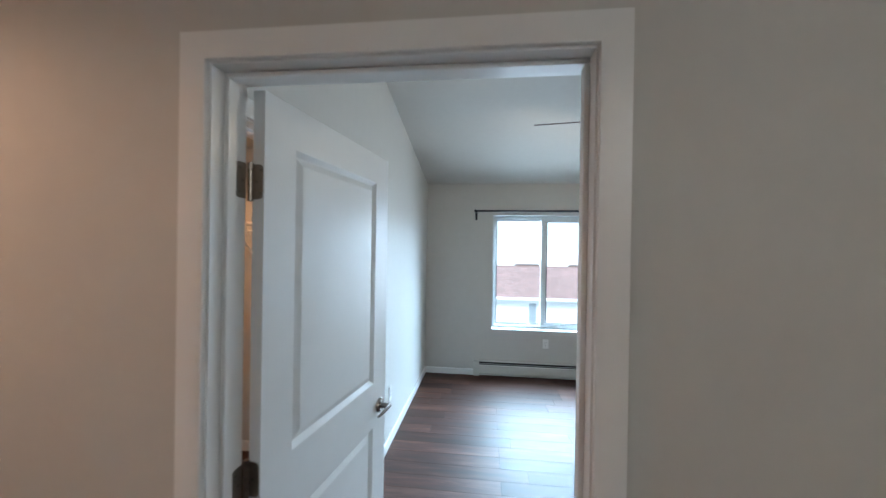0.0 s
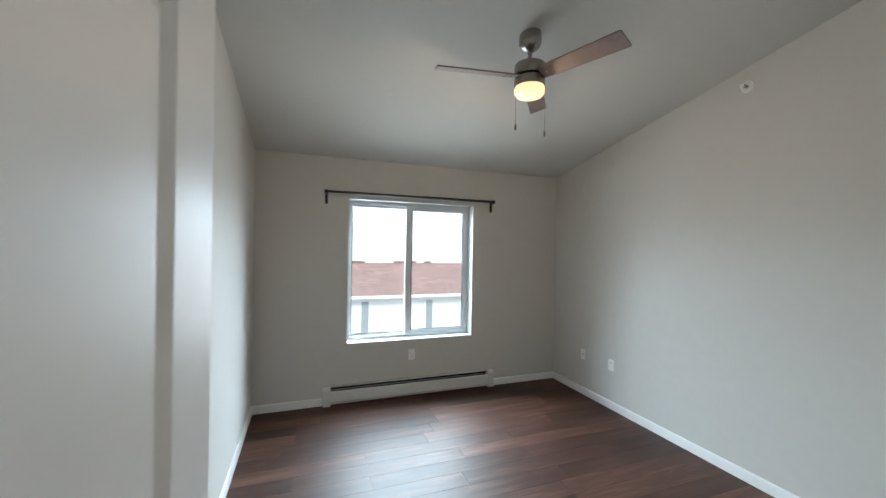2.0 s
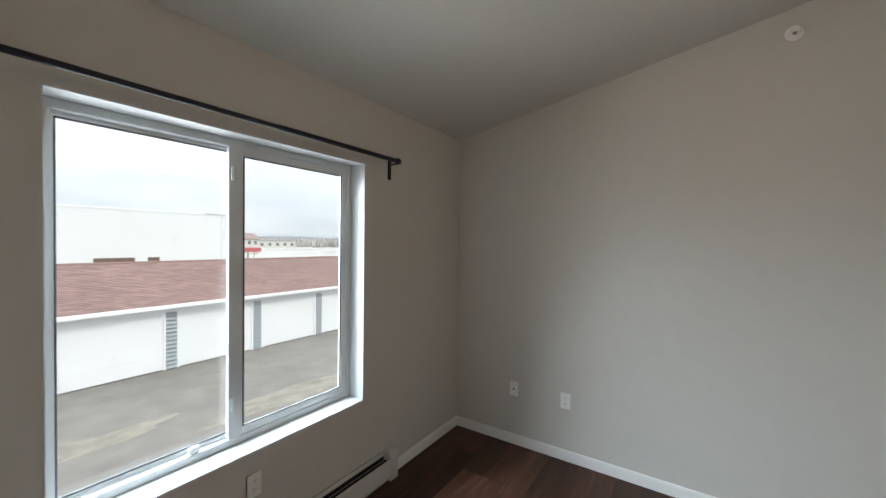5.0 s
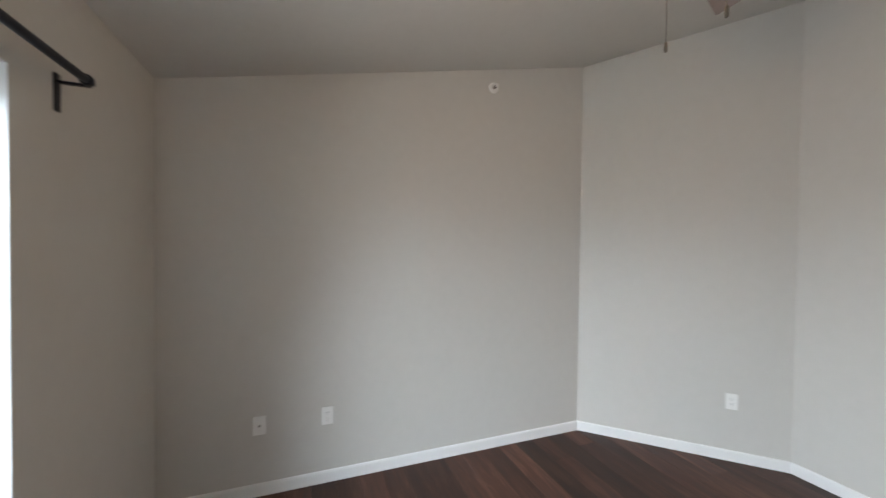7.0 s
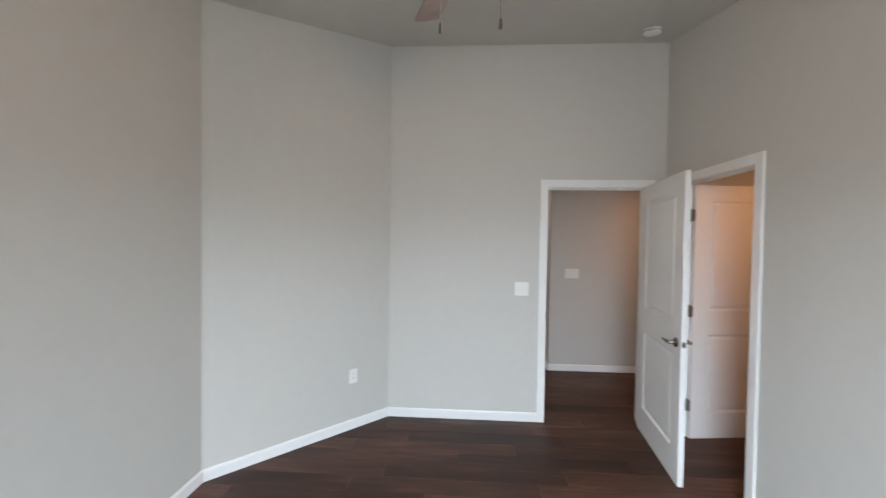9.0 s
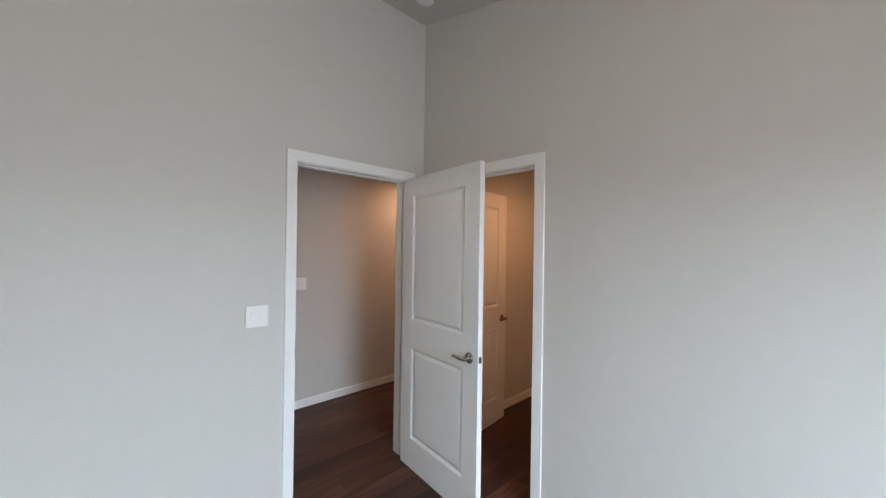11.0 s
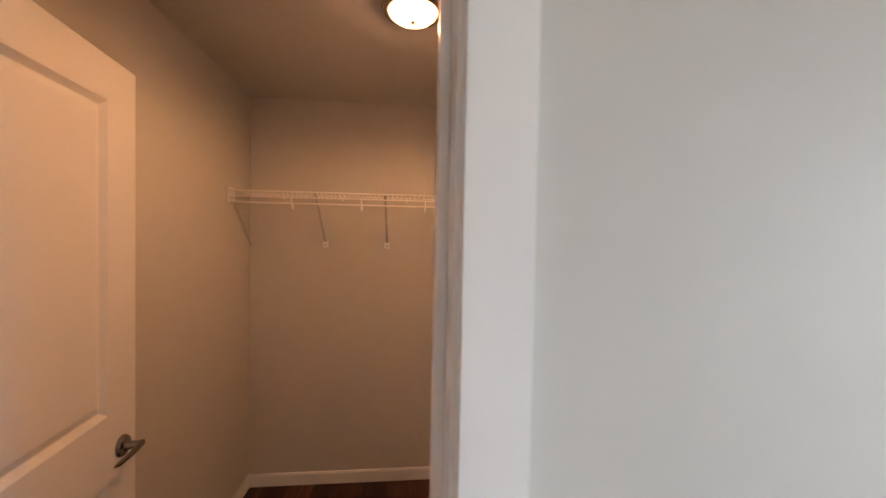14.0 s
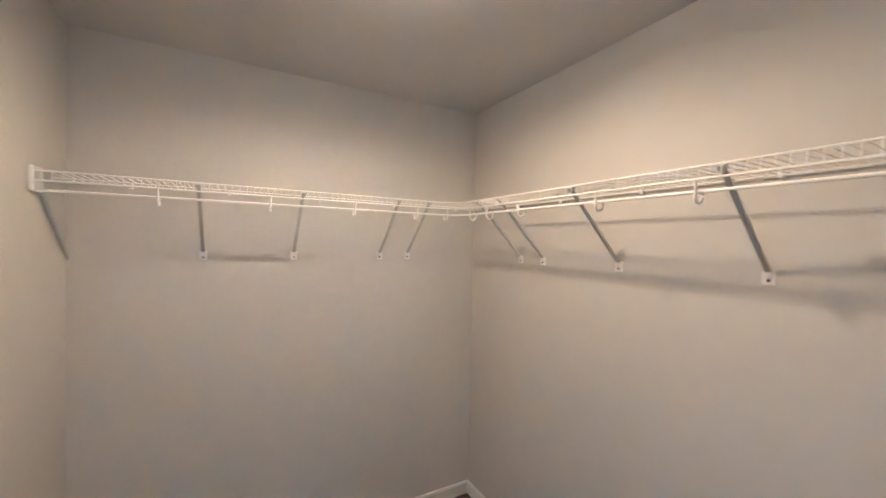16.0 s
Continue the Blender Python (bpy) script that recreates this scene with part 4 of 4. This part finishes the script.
def make_garage():
    g = thing("garage_row", "long low white garage row with a red-brown shingle roof", "garage", pose(0, 0, GZ))
    yf, yb, xa, xb = 17.55, 24.0, -28.0, 21.4
    eave, ridge = 2.30, 3.62
    ym = (yf + yb) / 2
    bm = bmesh.new()
    box(bm, xa, xb, yf + 0.12, yb, 0, eave)
    part("wall", bm, M_GWHITE, g)
    # roof with a hipped end, laid in courses of shingles
    ya, yz, ov = yf - 0.35, yb + 0.35, 0.35
    bm = bmesh.new()
    A, B, C, E = (xa - ov, ya, eave), (xb + ov, ya, eave), (xb + ov, yz, eave), (xa - ov, yz, eave)
    R0, R1 = (xa + 3, ym, ridge), (xb - 0.4, ym, ridge)
    vs = [bm.verts.new(p) for p in (A, B, C, E, R0, R1)]
    for f in ((0, 1, 5, 4), (1, 2, 5), (2, 3, 4, 5), (3, 0, 4), (3, 2, 1, 0)):
        bm.faces.new([vs[i] for i in f])
    roof = part("roof", bm, M_SHINGLE, g)
    rnd = random.Random(4)
    bm = bmesh.new()
    n = 30
    run, rise = ym - ya, ridge - eave
    ln = math.hypot(run, rise)
    for i in range(n):
        f0, f1 = i / n, (i + 1.08) / n
        x = -6 + rnd.random() * 0.9
        lim = xb + ov - (ov + 0.4) * (i + 1) / n
        while x < lim - 0.2:
            w = 0.14 + 0.2 * rnd.random()
            x1 = min(x + w, lim)
            lift = 0.002 + 0.004 * rnd.random()
            lo = [(x, ya + run * f0, eave + rise * f0 + lift + 0.010), (x1 - 0.01, ya + run * f0, eave + rise * f0 + lift + 0.010),
                  (x1 - 0.01, ya + run * f1, eave + rise * f1 + 0.004), (x, ya + run * f1, eave + rise * f1 + 0.004)]
            vs = [bm.verts.new(p) for p in lo] + [bm.verts.new((lo[0][0], lo[0][1], lo[0][2] - lift - 0.008)), bm.verts.new((lo[1][0], lo[1][1], lo[1][2] - lift - 0.008))]
            bm.faces.new(vs[:4])
            bm.faces.new((vs[4], vs[5], vs[1], vs[0]))
            x = x1
    tagged(part("shingles", bm, M_SHINGLE, roof), kind="stuff")
    bm = bmesh.new()
    tube(bm, [(R0[0], ym, ridge), (R1[0], ym, ridge)], 0.06, 8)
    part("ridge_cap", bm, M_SHINGLE, roof)
    bm = bmesh.new()
    box(bm, xa - ov, xb + ov, ya - 0.11, ya + 0.01, eave - 0.10, eave + 0.03)
    part("gutter", bm, M_GWHITE, g, "white metal gutter", bevel=0.02)
    bm = bmesh.new()
    box(bm, xa - ov, xb + ov, ya + 0.01, yf + 0.12, eave - 0.09, eave - 0.06)
    part("soffit", bm, M_GWHITE, g)
    bm = bmesh.new()
    box(bm, xa, xb, yf - 0.02, yf + 0.12, 2.02, eave - 0.09)
    part("fascia_board", bm, M_GWHITE, g)
    # bays: a pier of grey clapboard, then an overhead door
    pitch = 3.12
    for i in range(-7, 6):
        x = 5.93 + pitch * i
        if x > xb - 0.4:
            continue
        bm = bmesh.new()
        box(bm, x + 0.07, x + 0.41, yf + 0.02, yf + 0.12, 0, 2.02)
        pier = part("pier", bm, M_GGREY, g)
        if -3 <= i <= 4:
            for q in range(14):
                bm2 = bmesh.new()
                z = 0.04 + q * 0.142
                prism(bm2, [(x + 0.07, yf + 0.02, z), (x + 0.07, yf - 0.055, z), (x + 0.07, yf - 0.03, z + 0.1), (x + 0.07, yf + 0.02, z + 0.1)],
                      [(x + 0.41, yf + 0.02, z), (x + 0.41, yf - 0.055, z), (x + 0.41, yf - 0.03, z + 0.1), (x + 0.41, yf + 0.02, z + 0.1)])
                part("clapboard", bm2, M_GGREY, pier)
        for u in (x, x + 0.41):
            bm = bmesh.new()
            box(bm, u, u + 0.07, yf - 0.03, yf + 0.12, 0, 2.02)
            part("door_trim", bm, M_GWHITE, g)
        x0, x1 = x + 0.48, min(x + pitch, xb - 0.1)
        if x1 - x0 < 1:
            continue
        bm = bmesh.new()
        for q in range(4):
            z = 0.02 + q * 0.50
            box(bm, x0, x1, yf + 0.04, yf + 0.10, z, z + 0.4985)
        d = part("overhead_door", bm, M_GWHITE, g, "white sectional overhead door", bevel=0.002)
        bm = bmesh.new()
        box(bm, (x0 + x1) / 2 - 0.02, (x0 + x1) / 2 + 0.02, yf + 0.015, yf + 0.04, 0.73, 0.765)
        part("door_handle", bm, M_GGREY, d)


make_garage()


def make_warehouse():
    x1, y0, h = 24.4, 50.0, 7.5
    w = thing("warehouse", "large plain cream metal-clad building behind the garages", "warehouse", pose(0, 0, GZ))
    bm = bmesh.new()
    box(bm, -60, x1, y0, y0 + 40, 0, h)
    part("wall", bm, M_BIG, w)
    bm = bmesh.new()
    x = -20.0
    while x < x1 - 0.3:
        box(bm, x, x + 0.04, y0 - 0.012, y0, 0.2, h - 0.2)
        x += 1.0
    tagged(part("cladding_ribs", bm, M_BIG, w), kind="stuff")
    bm = bmesh.new()
    box(bm, -60.1, x1 + 0.10, y0 - 0.06, y0 + 40.2, h, h + 0.16)
    part("roof", bm, M_GWHITE, w, bevel=0.03)
    bm = bmesh.new()
    box(bm, x1 - 2.9, x1 + 0.11, y0 - 0.09, y0 - 0.06, h + 0.04, h + 0.16)
    part("roof_edge", bm, M_FARGREY, w)
    for x, wd in ((4.6, 3.2), (11.6, 3.2), (15.9, 1.05)):
        bm = bmesh.new()
        box(bm, x, x + wd, y0 - 0.06, y0 + 0.02, 0, 2.65)
        part("brown_door", bm, M_BROWN, w, bevel=0.01)
    bm = bmesh.new()
    box(bm, 18.25, 18.45, y0 - 0.18, y0, 4.62, 4.8)
    part("wall_lamp", bm, M_FARWALL, w, bevel=0.02)
    # front strip in grey: the shade of the building's turned side, as colour
    bm = bmesh.new()
    box(bm, x1 - 1.2, x1 + 0.03, y0 - 0.035, y0 + 0.02, 0, h)
    part("shaded_side_strip", bm, M_FARPALE, w)


make_warehouse()


def far_block(name, label, category, x, y, w, d, h, wall, roof=None, floors=1, bays=5, pitch=0.0):
    o = thing(name, label, category, pose(x, y, GZ))
    bm = bmesh.new()
    box(bm, 0, w, 0, d, 0, h)
    part("wall", bm, wall, o)
    bm = bmesh.new()
    if pitch:
        prism(bm, [(-0.6, -0.6, h), (-0.6, d + 0.6, h), (-0.6, d / 2, h + pitch)], [(w + 0.6, -0.6, h), (w + 0.6, d + 0.6, h), (w + 0.6, d / 2, h + pitch)])
    else:
        box(bm, -0.3, w + 0.3, -0.3, d + 0.3, h, h + 0.5)
    part("roof", bm, roof or M_FARGREY, o)
    for f in range(floors):
        for b in range(bays):
            bm = bmesh.new()
            u = w * (b + 0.3) / bays
            z = h * (f + 0.3) / floors
            box(bm, u, u + w * 0.4 / bays, -0.08, 0.05, z, z + h * 0.45 / floors)
            part("window", bm, M_WINDARK, o)
    return o


far_block("apartment_house", "pale tan apartment house far beyond the lot", "house", 64, 124, 6.5, 9, 5.0, M_FARWALL, M_FARROOF, 2, 3, 2.0)
far_block("fuel_canopy_shop", "far low shop with a dark roof", "shop", 46, 104, 6, 8, 3.2, M_FARWALL, M_FARROOF, 1, 3, 2.0)
far_block("far_warehouse", "far white and grey industrial building", "warehouse", 190, 210, 34, 20, 6, M_FARPALE, M_FARGREY, 1, 6)
far_block("far_shop", "far shop with a red band", "shop", 188, 168, 26, 16, 4.5, M_FARWALL, M_FARRED, 1, 5)
far_block("far_warehouse", "far dark grey industrial building", "warehouse", 245, 170, 60, 20, 8, M_FARGREY, M_FARGREY, 1, 8)
far_block("far_warehouse", "far pale industrial building", "warehouse", 128, 225, 26, 18, 4, M_FARWALL, M_FARGREY, 1, 5)

canopy = thing("red_canopy", "red fuel station canopy on posts", "canopy", pose(46.6, 92, GZ))
bm = bmesh.new()
box(bm, -0.6, 6.2, 0, 5, 1.75, 2.75)
part("roof", bm, M_FARRED, canopy, bevel=0.05)
for x in (1.0, 5.0):
    for y in (1.0, 4.0):
        bm = bmesh.new()
        box(bm, x - 0.15, x + 0.15, y - 0.15, y + 0.15, 0, 1.75)
        part("post", bm, M_GWHITE, canopy)

pole = thing("street_lamp", "far tall grey street lamp pole", "street lamp", pose(150, 128, GZ))
bm = bmesh.new()
lathe(bm, [(0.2, 0), (0.11, 9.5)], None, 8)
part("post", bm, M_FARGREY, pole)
bm = bmesh.new()
box(bm, -1.3, 1.3, -0.12, 0.12, 9.5, 9.75)
part("arm", bm, M_FARGREY, pole)


def far_woods():
    """A ragged belt of bare trees along the horizon."""
    rnd = random.Random(11)
    bm = bmesh.new()
    for i in range(2400):
        a = radians(rnd.uniform(5, 100))
        r = rnd.uniform(270, 420)
        x, y = r * math.cos(a), 10 + r * math.sin(a)
        h = rnd.uniform(4.0, 8.5)
        w = rnd.uniform(0.9, 2.2)
        for j in range(4):
            tx, ty, tz = x + rnd.uniform(-w, w), y + rnd.uniform(-w, w), GZ + h * rnd.uniform(0.55, 1.0)
            base = [bm.verts.new((x + q * 0.5, y + p * 0.5, GZ)) for q, p in ((-1, -1), (1, -1), (0, 1))]
            midr = w * 0.55
            ring = [bm.verts.new(((x + tx) / 2 + q * midr, (y + ty) / 2 + p * midr, (GZ + tz) / 2 + rnd.uniform(-1, 1))) for q, p in ((-1, -1), (1, -1), (0, 1))]
            tip = bm.verts.new((tx, ty, tz))
            for k in range(3):
                bm.faces.new((base[k], base[(k + 1) % 3], ring[(k + 1) % 3], ring[k]))
                bm.faces.new((ring[k], ring[(k + 1) % 3], tip))
    ob = part("far_woods", bm, M_BARE)
    return tagged(ob, "hazy belt of bare winter trees on the horizon", "woods", kind="stuff")


far_woods()
bm = bmesh.new()
for i in range(60):
    a0, a1 = radians(i * 3 - 40), radians(i * 3 - 37)
    h0, h1 = 14 + 7 * noise.noise(Vector((i * 0.35, 3, 0))), 14 + 7 * noise.noise(Vector(((i + 1) * 0.35, 3, 0)))
    p, q = (800 * math.cos(a0), 20 + 800 * math.sin(a0)), (800 * math.cos(a1), 20 + 800 * math.sin(a1))
    p2, q2 = (900 * math.cos(a0), 20 + 900 * math.sin(a0)), (900 * math.cos(a1), 20 + 900 * math.sin(a1))
    prism(bm, [(*p, GZ - 1), (*q, GZ - 1), (*q2, GZ - 1), (*p2, GZ - 1)], [(*p, GZ + h0), (*q, GZ + h1), (*q2, GZ + h1 + 6), (*p2, GZ + h0 + 6)])
setting("backdrop", bm, M_FARGREY, "low hazy hills on the horizon", "hills")


# ---------------------------------------------------------------- floor of planks
bm = bmesh.new()
box(bm, -2.9, 4.3, -3.5, 4.0, -0.05, -0.004)
floor = setting("floor", bm, M_BASE, "dark brown wood-look plank floor, satin finish", "floor")
PW, PL, GAP = 0.152, 1.22, 0.0004
plank_cache = {}


def plank_mesh(length):
    key = round(length, 3)
    if key not in plank_cache:
        bm = bmesh.new()
        c = 0.0005
        lo = [(GAP, GAP), (length - GAP, GAP), (length - GAP, PW - GAP), (GAP, PW - GAP)]
        hi = [(GAP + c, GAP + c), (length - GAP - c, GAP + c), (length - GAP - c, PW - GAP - c), (GAP + c, PW - GAP - c)]
        vs = [[bm.verts.new((x, y, z)) for x, y in r] for r, z in ((lo, -0.004), (lo, -0.0006), (hi, 0.0))]
        for a, b in zip(vs, vs[1:]):
            for i in range(4):
                bm.faces.new((a[i], a[(i + 1) % 4], b[(i + 1) % 4], b[i]))
        bm.faces.new(vs[-1])
        plank_cache[key] = finish(bm, "plank", M_PLANK)
    return plank_cache[key]


prng = random.Random(21)
row_y = -3.4
while row_y < D:
    xa, xb = (-2.16, W + 0.02) if row_y > -0.05 else ((-2.8, 4.2) if row_y > HY - 0.2 else (0.55, 4.2))
    if row_y > CY + 0.1:
        xa = -0.02
    x = xa - round(prng.uniform(0.15, 1.0), 1)
    while x < xb:
        x0, x1 = max(x, xa), min(x + PL, xb)
        if x1 - x0 > 0.05:
            share("plank", plank_mesh(x1 - x0), floor, Matrix.Translation((x0, row_y, 0)))
        x += PL
    row_y += PW
